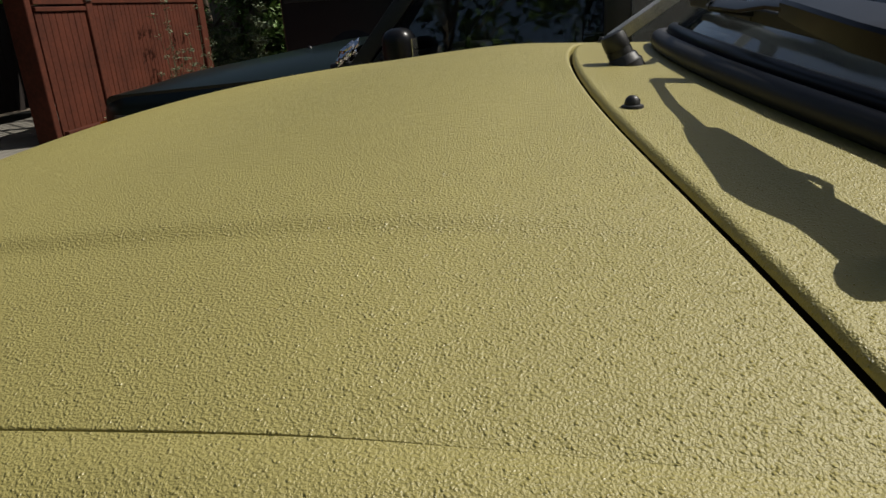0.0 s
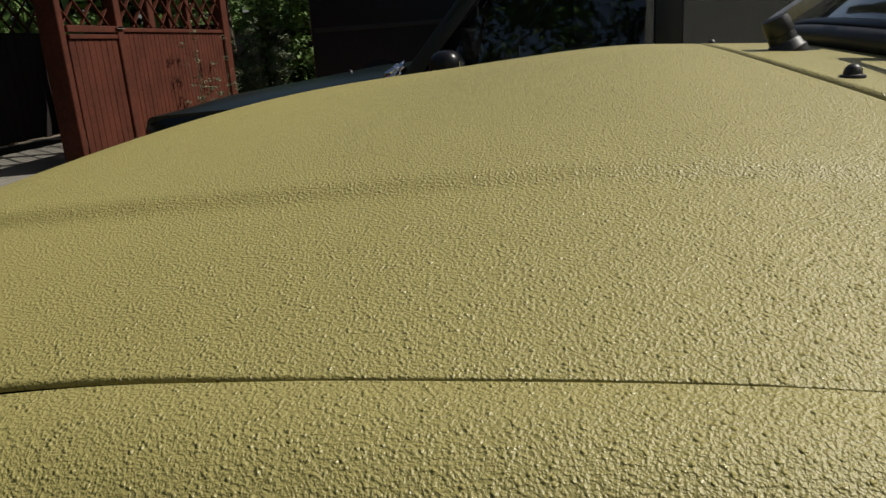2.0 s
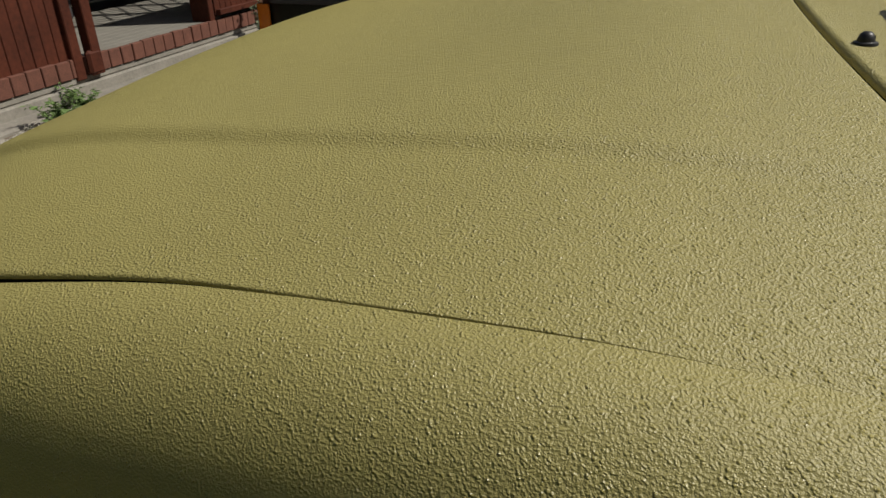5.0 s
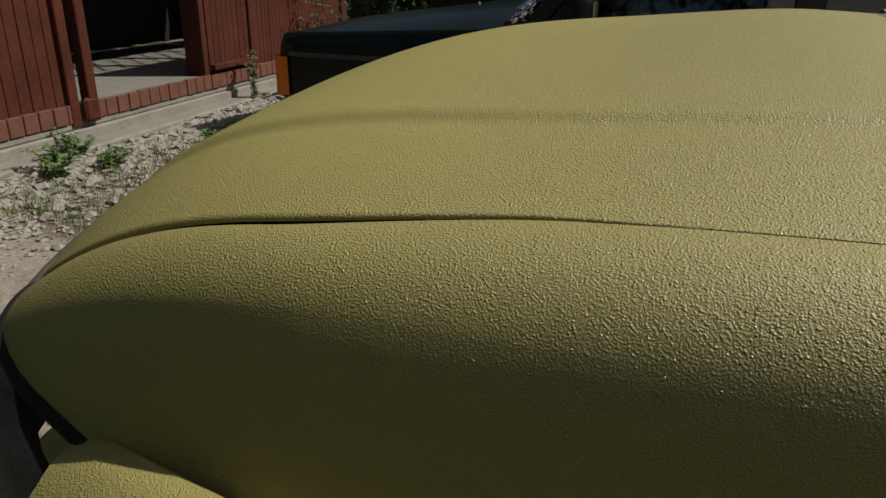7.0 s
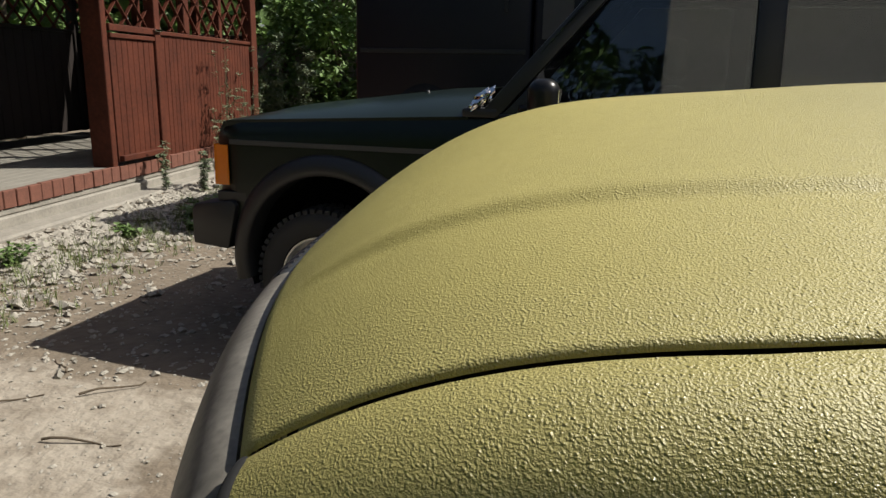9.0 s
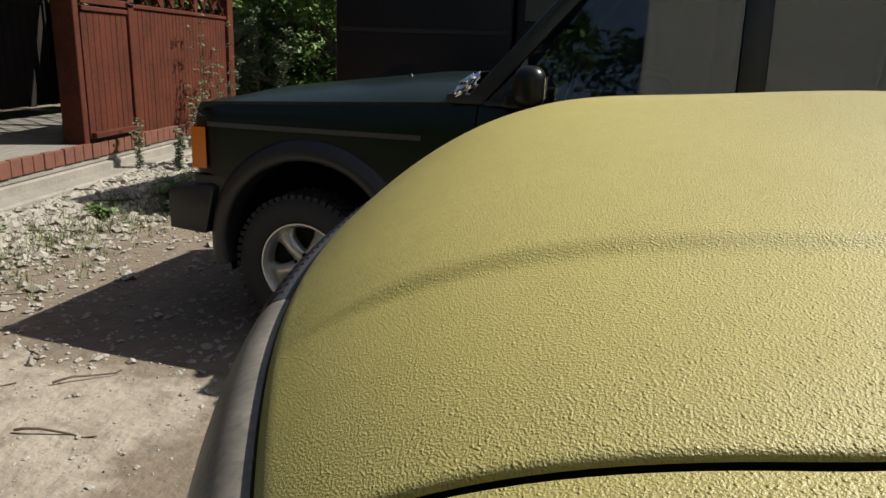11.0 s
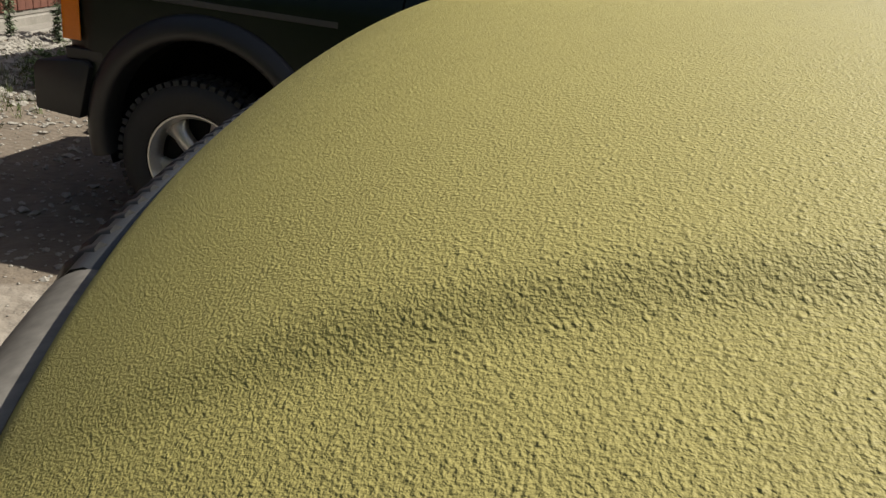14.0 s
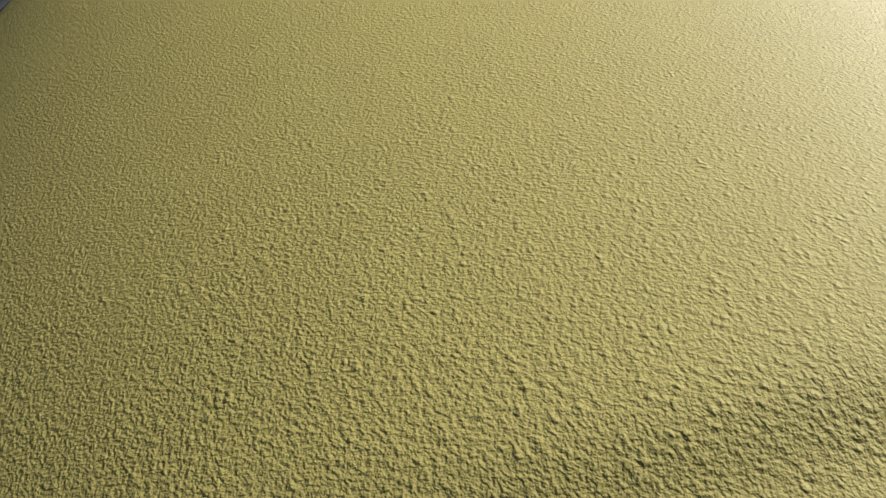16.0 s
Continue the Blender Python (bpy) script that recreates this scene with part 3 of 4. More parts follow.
grille = smooth(part("grille", grid([[car(nose(v) + 0.0055 + 0.012 * k / 8, v, top(nose(v), v) - 0.014 - 0.2 * (k / 8)) for k in range(9)] for v in [-0.42 + 0.021 * i for i in range(41)]]), SHADOW_BLACK, olive_car, "black plastic grille with upright ribs"), 60)
top_bar = [car(nose(v) + 0.013, v, top(nose(v), v) - 0.022) for v in [-0.42 + 0.042 * i for i in range(21)]]
smooth(part("top_bar", tube(top_bar, 0.011, 10), BLACK_PLASTIC, grille), 60)
for i in range(29):
    v = -0.392 + 0.028 * i
    u0, z0 = nose(v) + 0.010, top(nose(v), v) - 0.016
    spine = [car(u0 + 0.05 * math.sin(k / 10 * 1.5), v, z0 - 0.012 * k / 10 - 0.19 * (1 - math.cos(k / 10 * 1.5))) for k in range(11)]
    smooth(part("rib", tube(spine, 0.0085, 8, 0.007), BLACK_PLASTIC, grille), 60)

rows = []
for i in range(49):
    v = -0.96 + 1.92 * i / 48
    e = max(0, (abs(v) - 0.62) / 0.34)
    uf = 1.06 - 0.13 * v * v - 0.34 * e ** 2.2
    rows.append([car(uf - 0.16, v, 1.0), car(uf - 0.10, v, 0.985), car(uf - 0.03, v, 0.965), car(uf - 0.005, v, 0.94), car(uf, v, 0.90), car(uf, v, 0.62), car(uf - 0.03, v, 0.50), car(uf - 0.15, v, 0.48)])
smooth(part("bumper", grid(rows, thick=0.006), OLIVE, olive_car, "olive textured front bumper"), 50)


def road_wheel(parent, m, r=0.37, width=0.22):
    tyre = lathe([(0.225, 0.02), (0.25, 0.004), (r - 0.05, -0.004), (r - 0.018, 0.006), (r - 0.004, 0.025), (r, 0.045), (r, width - 0.045), (r - 0.01, width - 0.015), (r - 0.05, width), (0.23, width - 0.01)], 56, "Y")
    bmesh.ops.transform(tyre, matrix=m, verts=tyre.verts)
    wheel = smooth(part("wheel", tyre, TYRE, parent, "black tyre on silver alloy rim"), 35)
    return wheel


for u in (0.30, -2.35):
    for side in (1, -1):
        w = road_wheel(olive_car, pose(*car(u, side * 0.87, 0.37), 0, 0, 6.7 + (0 if side > 0 else 180)))
        bm = lathe([(0.0, 0.06), (0.15, 0.05), (0.21, 0.03), (0.226, 0.012)], 32, "Y")
        bmesh.ops.transform(bm, matrix=pose(*car(u, side * 0.87, 0.37), 0, 0, 6.7 + (0 if side > 0 else 180)), verts=bm.verts)
        smooth(part("rim", bm, ALLOY, w), 40)

bm = grid([[car(u, v, 0.5) for v in (-0.8, 0, 0.8)] for u in (-2.9, -1, 0.6)])
part("floor_pan", bm, SHADOW_BLACK, olive_car)

# ---- ground ----
def rubble_height(x, y):
    """The bank of limestone rubble along the plinth."""
    d = x + 3.70 + 0.18 * (y - 1.4)
    return 0.055 * math.exp(-(max(0, d) / 0.75) ** 2) if y < 8 else 0.0


def ground_z(x, y):
    near = math.exp(-((x + 1) ** 2 + (y - 1) ** 2) / 120)
    z = 0.018 * noise.noise((x * 0.9, y * 0.9, 0)) + 0.008 * noise.noise((x * 4, y * 4, 3))
    return (z - 0.01) * near + rubble_height(x, y)


def spread(a, b, n, k):
    """Stations dense in the middle and wide apart far off."""
    return [a + (b - a) * (0.5 + 0.5 * math.copysign(abs(2 * i / n - 1) ** k, 2 * i / n - 1)) for i in range(n + 1)]


xs = [-400, -150, -60, -25, -12] + [-9 + 0.09 * i for i in range(150)] + [4.5 + 0.5 * i for i in range(8)] + [12, 25, 60, 150, 400]
ys = [-400, -150, -60, -25, -12] + [-8 + 0.5 * i for i in range(12)] + [-2 + 0.09 * i for i in range(110)] + [8 + 0.6 * i for i in range(8)] + [16, 25, 60, 150, 400]
ground = smooth(part("ground", grid([[(x, y, ground_z(x, y)) for y in ys] for x in xs]), DIRT), 80)
tagged(ground, "dry pale dirt yard with scattered limestone chips", "ground", kind="structure")

rng = np.random.default_rng(4)


def stones(name, spots, label, material, flat=0.6):
    """Many broken stones joined in one mesh: deformed octahedra."""
    vs, fs = [], []
    unit = [(1, 0, 0), (0, 1, 0), (-1, 0, 0), (0, -1, 0), (0, 0, 1), (0, 0, -1), (0.6, 0.6, 0.5), (-0.6, 0.6, 0.45), (-0.6, -0.6, 0.5), (0.6, -0.6, 0.45)]
    tri = [(0, 6, 4), (6, 1, 4), (1, 7, 4), (7, 2, 4), (2, 8, 4), (8, 3, 4), (3, 9, 4), (9, 0, 4), (0, 1, 6), (1, 2, 7), (2, 3, 8), (3, 0, 9), (1, 0, 5), (2, 1, 5), (3, 2, 5), (0, 3, 5)]
    for x, y, z, r in spots:
        a, k = rng.uniform(0, 6.28), len(vs)
        ca, sa = math.cos(a), math.sin(a)
        st = rng.uniform(0.6, 1.4, 3)
        tl = rng.uniform(-0.4, 0.4)
        for p in unit:
            q = np.array(p) * rng.uniform(0.7, 1.25, 3) * st * r
            q[2] = q[2] * flat + q[0] * tl
            vs.append((x + q[0] * ca - q[1] * sa, y + q[0] * sa + q[1] * ca, z + q[2] + r * 0.15))
        fs += [tuple(k + i for i in f) for f in tri]
    me = bpy.data.meshes.new(name)
    me.from_pydata(vs, [], fs)
    me.materials.append(material)
    return tagged(new(name, me), label, "stones", kind="stuff")


spots = []
for _ in range(8500):
    y = rng.uniform(-2.0, 7.6)
    d = abs(rng.normal(0, 0.6))
    x = -3.38 - 0.18 * (y - 1.4) + d
    spots.append((x, y, ground_z(x, y), rng.gamma(2.0, 0.0085) + 0.006))
stones("rubble", spots, "broken white limestone rubble along the plinth", STONE)
spots = []
for _ in range(6500):
    x, y = rng.uniform(-3.4, 0.6), rng.uniform(-2.4, 3.2)
    spots.append((x, y, ground_z(x, y), (rng.gamma(1.5, 0.0042) + 0.003) * (1.2 if y > -0.75 else 0.6)))
stones("pebbles", spots, "small pale limestone chips on dirt", STONE)
spots = []
for _ in range(60):
    y = rng.uniform(-1.5, 6.5)
    x = -3.38 - 0.18 * (y - 1.4) + abs(rng.normal(0, 0.3))
    spots.append((x, y, ground_z(x, y), rng.uniform(0.04, 0.10)))
stones("slabs", spots, "flat broken limestone slabs", STONE, 0.35)


def twig(x, y, L, a):
    n = 6
    pts = [(x + L * k / n * math.cos(a) + 0.02 * rng.normal() * L, y + L * k / n * math.sin(a) + 0.02 * rng.normal() * L, ground_z(x, y) + 0.012 + 0.01 * math.sin(k)) for k in range(n + 1)]
    tagged(part("twig", tube(pts, 0.006, 6, 0.003), BARK), "dry brown twig lying on dirt", "twig", "twigs on the ground")


for x, y, L, a in ((-1.35, -0.95, 0.24, 2.0), (-1.2, -1.2, 0.4, 0.7), (-0.75, -0.9, 0.3, 0.9), (-0.6, -1.25, 0.35, 0.2), (-2.4, -0.35, 0.7, 0.5), (-2.9, 1.0, 0.5, 0.4), (-3.2, 2.0, 0.45, 0.9), (-1.0, -0.7, 0.2, 2.6)):
    twig(x, y, L, a)

# ---- green car: its near side lies in the plane y = 0, the front wheel's hub at x = 0 ----
green_car = thing("green_car", (0, 0, 0), "dark green offroad car with amber indicator, parked on dirt", "car")


def side_y(x, z):
    """The body side: barrelled, drawn in at the shoulder and at the nose."""
    y = 0.006 * ((z - 0.85) / 0.3) ** 2 + (0.05 * max(0, (z - 1.12) / 0.13) ** 2.2)
    if x < -0.45:
        y += 0.06 * ((-0.45 - x) / 0.17) ** 2
    return y


def shoulder(x):
    return 1.168 + 0.05 * (x + 0.56) if x < 0.88 else 1.24 + 0.012 * (x - 0.88)


AX, AZ, AR = 0.05, 0.47, 0.50


def body_side(x0, x1, nx, mirror=False):
    bm = bmesh.new()
    zs = [0.50, 0.58, 0.66, 0.74, 0.80, 0.85, 0.90, 0.94, 0.98, 1.01, 1.04, 1.07, 1.10, 1.125, 1.145, 1.16, 1.17]
    vs = []
    for i in range(nx + 1):
        x = x0 + (x1 - x0) * i / nx
        col = []
        for z in zs:
            k = (z - 0.5) / 0.67
            zz = 0.5 + k * (shoulder(x) - 0.5)
            xx = x + (0.03 * max(0, (0.95 - zz) / 0.4) if x < -0.5 else 0)
            y = side_y(x, 0.5 + k * 0.67 + 0.075 * k)
            col.append(bm.verts.new((xx, 1.79 - y if mirror else y, zz)))
        vs.append(col)
    for a, b in zip(vs, vs[1:]):
        for k in range(len(zs) - 1):
            c = (a[k].co + b[k + 1].co) / 2
            if (c.x - AX) ** 2 + (c.z - AZ) ** 2 > AR ** 2 and (c.x - 2.59) ** 2 + (c.z - AZ) ** 2 > AR ** 2:
                bm.faces.new((a[k], b[k], b[k + 1], a[k + 1]))
    return bm


smooth(part("wing", body_side(-0.62, 0.872, 120), GREEN_PAINT, green_car, "glossy dark green front wing"), 50)
smooth(part("door", body_side(0.880, 2.02, 40), GREEN_PAINT, green_car, "glossy dark green front door"), 50)
smooth(part("rear_side", body_side(2.028, 3.75, 60), GREEN_PAINT, green_car), 50)
smooth(part("far_side", body_side(-0.62, 3.75, 100, True), GREEN_PAINT, green_car), 50)
part("seam_backing", grid([[(x, 0.03, z) for z in (0.5, 0.9, 1.2)] for x in (0.86, 0.875, 0.89)]), SHADOW_BLACK, green_car)


def bonnet_z(x, y):
    f = min(1, max(0, (x + 0.60) / 0.25))
    w = max(0.0, 1 - abs((y - 0.895) / 0.85) ** 3.2)
    return shoulder(x) + 0.008 + (0.045 + 0.085 * min(1, (x + 0.6) / 1.1)) * w * f ** 0.7


rows = [[(x, y, bonnet_z(x, y) - (0.03 * (1 - k / 3) ** 2 if k < 3 else 0)) for y in spread(0.05, 1.74, 40, 0.8)] for k, x in enumerate([-0.585, -0.575, -0.56, -0.54] + [-0.5 + 0.066 * i for i in range(20)])]
rows = [[(r[0][0], 0.052, r[0][2] - 0.03)] + r for r in rows]
bonnet = smooth(part("bonnet", grid(rows), GREEN_PAINT, green_car, "glossy dark green bonnet with dust marks"), 50)
bm = lathe([(0.0, 0.014), (0.008, 0.012), (0.012, 0.004), (0.014, 0.0)], 16)
bmesh.ops.translate(bm, vec=(0.40, 0.50, bonnet_z(0.40, 0.50)), verts=bm.verts)
smooth(part("washer_nozzle", bm, BLACK_PLASTIC, bonnet, "small black washer nozzle"))

# front: grille panel, indicator, bumper
part("front_panel", box(-0.60, 0.09, 0.72, -0.56, 1.70, 1.14, 0.01), DARK_TRIM, green_car)
smooth(part("indicator", grid([[(-0.628 + 0.028 * (k / 8) ** 2 + 0.01 * (z - 0.84), 0.10 - 0.105 * math.sin(k / 8 * 1.5), z) for z in (0.843, 0.85, 0.95, 1.045, 1.052)] for k in range(9)] + [[(-0.625 + 0.10 * j / 6, -0.007 + 0.001 * j, z) for z in (0.843, 0.85, 0.95, 1.045, 1.052)] for j in range(2, 7)], thick=0.008), AMBER, green_car, "amber corner indicator lens"), 60)
out = [(-0.745, 0.515), (-0.745, 0.70), (-0.725, 0.735), (-0.50, 0.765), (-0.47, 0.74), (-0.53, 0.50)]
bm = bmesh.new()
f = bm.faces.new([bm.verts.new((x, -0.03, z)) for x, z in out])
r = bmesh.ops.extrude_face_region(bm, geom=[f])
bmesh.ops.translate(bm, vec=(0, 1.85, 0), verts=[v for v in r["geom"] if isinstance(v, bmesh.types.BMVert)])
bmesh.ops.bevel(bm, geom=bm.edges[:], offset=0.012, segments=2, affect="EDGES", profile=0.5)
bumper = smooth(part("bumper", bm, BLACK_PLASTIC, green_car, "black plastic bumper with slanted end"), 35)
part("filler", box(-0.60, 0.0, 0.755, -0.42, 1.79, 0.81, 0.006), DARK_TRIM, green_car)
cable = [(-0.52 + 0.06 * k, 0.10 + 0.02 * k, 0.52 - 0.05 * math.sin(k / 8 * math.pi) * (1 + 0.5 * k / 8)) for k in range(9)]
smooth(part("hanging_cable", tube(cable, 0.005, 6), RUBBER, bumper))

# wheel arch lip, liner and side strip
lip = []
for k in range(61):
    a = radians(-14 + 208 * k / 60)
    c, q = math.cos(a), math.sin(a)
    lip.append([(AX + rr * c, yy, AZ + rr * q) for rr, yy in ((0.455, 0.09), (0.455, -0.030), (0.462, -0.042), (0.485, -0.048), (0.515, -0.042), (0.545, -0.022), (0.560, -0.004), (0.562, 0.012))])
smooth(part("arch_lip", grid(lip), BLACK_PLASTIC, green_car, "matt black wheel arch lip"), 50)
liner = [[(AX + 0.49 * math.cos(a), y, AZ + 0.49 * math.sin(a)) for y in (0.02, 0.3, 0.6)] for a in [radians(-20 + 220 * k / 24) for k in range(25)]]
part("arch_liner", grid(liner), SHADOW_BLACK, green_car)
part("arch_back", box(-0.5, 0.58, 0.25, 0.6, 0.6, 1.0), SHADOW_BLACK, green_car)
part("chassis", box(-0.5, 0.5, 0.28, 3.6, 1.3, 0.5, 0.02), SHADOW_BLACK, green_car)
for x0, x1 in ((-0.52, 0.62), (0.9, 2.0)):
    n = 24
    rows = [[(x0 + (x1 - x0) * i / n, side_y(x0 + (x1 - x0) * i / n, z + 0.06) - d, z + 0.006 * (x0 + (x1 - x0) * i / n)) for z, d in ((1.058, 0.0), (1.060, 0.005), (1.082, 0.005), (1.084, 0.0))] for i in range(n + 1)]
    part("side_strip", grid(rows), STRIPE, green_car, "narrow grey trim strip")


def spoked_wheel(parent, cx, cy, cz, mirror=1):
    r = 0.375
    tyre = lathe([(0.224, 0.03), (0.235, 0.006), (0.26, -0.006), (0.31, -0.008), (0.338, 0.0), (0.352, 0.014), (0.356, 0.03), (0.356, 0.19), (0.34, 0.215), (0.30, 0.226), (0.23, 0.21)], 72, "Y")
    bmesh.ops.transform(tyre, matrix=pose(cx, cy, cz) @ Matrix.Diagonal((1, mirror, 1, 1)), verts=tyre.verts)
    wheel = smooth(part("wheel", tyre, TYRE, parent, "chunky black tyre on five-spoke silver alloy"), 30)
    for i in range(54):
        a = 2 * math.pi * i / 54
        for row, (y0, y1, tw) in enumerate(((0.012, 0.075, 0.25), (0.085, 0.145, -0.25), (0.155, 0.208, 0.25))):
            bm = box(-0.014, y0, 0.35, 0.014, y1, r, 0.003, 1)
            bmesh.ops.transform(bm, matrix=pose(cx, cy, cz) @ Matrix.Diagonal((1, mirror, 1, 1)) @ Matrix.Rotation(a + row * 0.05, 4, "Y") @ Matrix.Rotation(tw, 4, "Z"), verts=bm.verts)
            BLOCKS.append(bm)
    bm = bmesh.new()
    for b in BLOCKS:
        join(bm, b)
    BLOCKS.clear()
    tread = part("tread", bm, TYRE, wheel)
    tagged(tread, kind="stuff")
    rim = lathe([(0.196, 0.09), (0.200, 0.045), (0.210, 0.022), (0.219, 0.008), (0.227, 0.008), (0.229, 0.016), (0.226, 0.03)], 64, "Y")
    bmesh.ops.transform(rim, matrix=pose(cx, cy, cz) @ Matrix.Diagonal((1, mirror, 1, 1)), verts=rim.verts)
    rim = smooth(part("rim", rim, ALLOY, wheel, "silver alloy rim"), 40)
    back = lathe([(0.0, 0.12), (0.19, 0.12), (0.2, 0.08)], 40, "Y")
    bmesh.ops.transform(back, matrix=pose(cx, cy, cz) @ Matrix.Diagonal((1, mirror, 1, 1)), verts=back.verts)
    part("brake_shadow", back, SHADOW_BLACK, rim)
    for i in range(5):
        rows = []
        for k in range(13):
            f = k / 12
            rr = 0.03 + f * 0.172
            w = 0.034 + 0.006 * f + 0.030 * max(0, f - 0.72) / 0.28 + 0.012 * max(0, 0.25 - f) / 0.25
            y = 0.050 - 0.018 * math.sin(f * math.pi) + 0.01 * f
            rows.append([(s * w, y + 0.020 * abs(s) ** 2.5, rr) for s in (-1, -0.85, -0.5, 0, 0.5, 0.85, 1)] + [(s * w, y + 0.05, rr) for s in (1, 0, -1)])
        bm = grid(rows, closed=True)
        bmesh.ops.transform(bm, matrix=pose(cx, cy, cz) @ Matrix.Diagonal((1, mirror, 1, 1)) @ Matrix.Rotation(2 * math.pi * i / 5 + 0.55, 4, "Y"), verts=bm.verts)
        smooth(part("spoke", bm, ALLOY, rim), 50)
    hub = lathe([(0.0, 0.034), (0.030, 0.034), (0.036, 0.038), (0.040, 0.046), (0.062, 0.052), (0.066, 0.07)], 32, "Y")
    bmesh.ops.transform(hub, matrix=pose(cx, cy, cz) @ Matrix.Diagonal((1, mirror, 1, 1)), verts=hub.verts)
    smooth(part("hub_cap", hub, ALLOY, rim), 40)
    for i in range(5):
        a = 2 * math.pi * (i + 0.5) / 5 + 0.55
        bm = lathe([(0.0, 0.040), (0.009, 0.040), (0.010, 0.044), (0.0105, 0.06)], 12, "Y")
        bmesh.ops.transform(bm, matrix=pose(cx + 0.052 * math.sin(a), cy, cz + 0.052 * math.cos(a)) @ Matrix.Diagonal((1, mirror, 1, 1)), verts=bm.verts)
        smooth(part("wheel_nut", bm, SHADOW_BLACK, rim), 40)
    return wheel


BLOCKS = []
spoked_wheel(green_car, 0.0, -0.005, 0.375)
for cx, cy, mi in ((2.54, -0.005, 1), (0.0, 1.79, -1), (2.54, 1.79, -1)):
    tyre = lathe([(0.0, 0.05), (0.2, 0.04), (0.23, 0.006), (0.33, 0.0), (0.372, 0.03), (0.372, 0.19), (0.3, 0.226)], 48, "Y")
    bmesh.ops.transform(tyre, matrix=pose(cx, cy, 0.375) @ Matrix.Diagonal((1, mi, 1, 1)), verts=tyre.verts)
    smooth(part("wheel", tyre, TYRE, green_car, "black tyre"), 30)

# cabin: pillars, roof, glass, dark inside
def slab(name, pts, y0, y1, material, label="", parent=None):
    bm = bmesh.new()
    f = bm.faces.new([bm.verts.new((x, y0 + (y1[0] if isinstance(y1, tuple) else 0) * (z - 1.25), z)) for x, z in pts])
    r = bmesh.ops.extrude_face_region(bm, geom=[f])
    t = y1[1] if isinstance(y1, tuple) else y1 - y0
    bmesh.ops.translate(bm, vec=(0, t, 0), verts=[v for v in r["geom"] if isinstance(v, bmesh.types.BMVert)])
    if material is not TINTED:
        bmesh.ops.bevel(bm, geom=bm.edges[:], offset=min(0.008, abs(t) / 4), segments=2, affect="EDGES", profile=0.5)
    return smooth(part(name, bm, material, parent or green_car, label), 35)


LEAN = 0.16
for y0, t in ((0.045, 0.05), (1.745, -0.05)):
    ln = LEAN if t > 0 else -LEAN
    slab("front_pillar", [(0.80, 1.25), (0.90, 1.25), (1.43, 1.87), (1.33, 1.87)], y0, (ln, t), DARK_TRIM, "black windscreen pillar")
    slab("quarter_trim", [(0.90, 1.245), (1.06, 1.245), (1.06, 1.42)], y0 + 0.004, (ln, t * 0.7), DARK_TRIM)
    slab("middle_pillar", [(1.965, 1.25), (2.075, 1.25), (2.065, 1.87), (1.955, 1.87)], y0, (ln, t), DARK_TRIM, "black middle pillar")
    slab("rear_pillar", [(2.9, 1.25), (3.05, 1.25), (3.05, 1.87), (2.92, 1.87)], y0, (ln, t), DARK_TRIM)
    slab("tail_pillar", [(3.65, 1.25), (3.75, 1.25), (3.7, 1.87), (3.62, 1.87)], y0, (ln, t), GREEN_PAINT)
    slab("roof_rail", [(1.33, 1.86), (3.7, 1.86), (3.7, 1.93), (1.40, 1.93)], y0 - 0.0, (ln, t * 1.4), GREEN_PAINT)
    slab("sill_trim", [(0.90, 1.238), (3.7, 1.262), (3.7, 1.285), (0.90, 1.262)], y0 - (0.006 if t > 0 else -0.006), (ln, t), DARK_TRIM, "black waist seal")
    for name, pts in (("door_window", [(1.0, 1.26), (1.96, 1.26), (1.952, 1.86), (1.43, 1.86)]), ("rear_window", [(2.07, 1.26), (2.9, 1.26), (2.92, 1.86), (2.06, 1.86)]), ("tail_window", [(3.05, 1.26), (3.65, 1.26), (3.62, 1.86), (3.05, 1.86)])):
        pane = slab(name, pts, y0 + (0.018 if t > 0 else -0.018), (ln, 0.005 if t > 0 else -0.005), TINTED, "dark side window with reflections")
        pane.visible_shadow = False
part("roof", box(1.36, 0.16, 1.905, 3.7, 1.63, 1.945, 0.015), GREEN_PAINT, green_car)
part("cabin_floor", box(0.9, 0.1, 0.6, 3.6, 1.7, 0.7), SHADOW_BLACK, green_car)
part("rear_wall", box(3.62, 0.1, 0.6, 3.70, 1.7, 1.9), SHADOW_BLACK, green_car)
part("dashboard", box(0.86, 0.12, 0.9, 1.12, 1.68, 1.27, 0.03), DARK_TRIM, green_car)
bm = grid([[(0.84 + 0.52 * k / 4, y, 1.27 + 0.6 * k / 4) for k in range(5)] for y in [0.09 + 0.0805 * i for i in range(21)]], thick=0.005)
pane = smooth(part("windscreen", bm, TINTED, green_car, "dark windscreen"), 60)
pane.visible_shadow = False
for y in (0.45, 1.30):
    seat = smooth(part("seat", box(1.55, y - 0.24, 0.75, 1.72, y + 0.24, 1.40, 0.06, 3), DARK_TRIM, green_car, "dark fabric seat"), 60)
    smooth(part("headrest", box(1.60, y - 0.13, 1.43, 1.70, y + 0.13, 1.62, 0.04, 3), DARK_TRIM, seat), 60)
wheel_ring = [(1.22 + 0.10 * math.sin(a) * 0.4, 0.45 + 0.19 * math.cos(a), 1.26 + 0.17 * math.sin(a)) for a in [2 * math.pi * k / 32 for k in range(33)]]
smooth(part("steering_wheel", tube(wheel_ring, 0.014, 8), DARK_TRIM, green_car), 60)

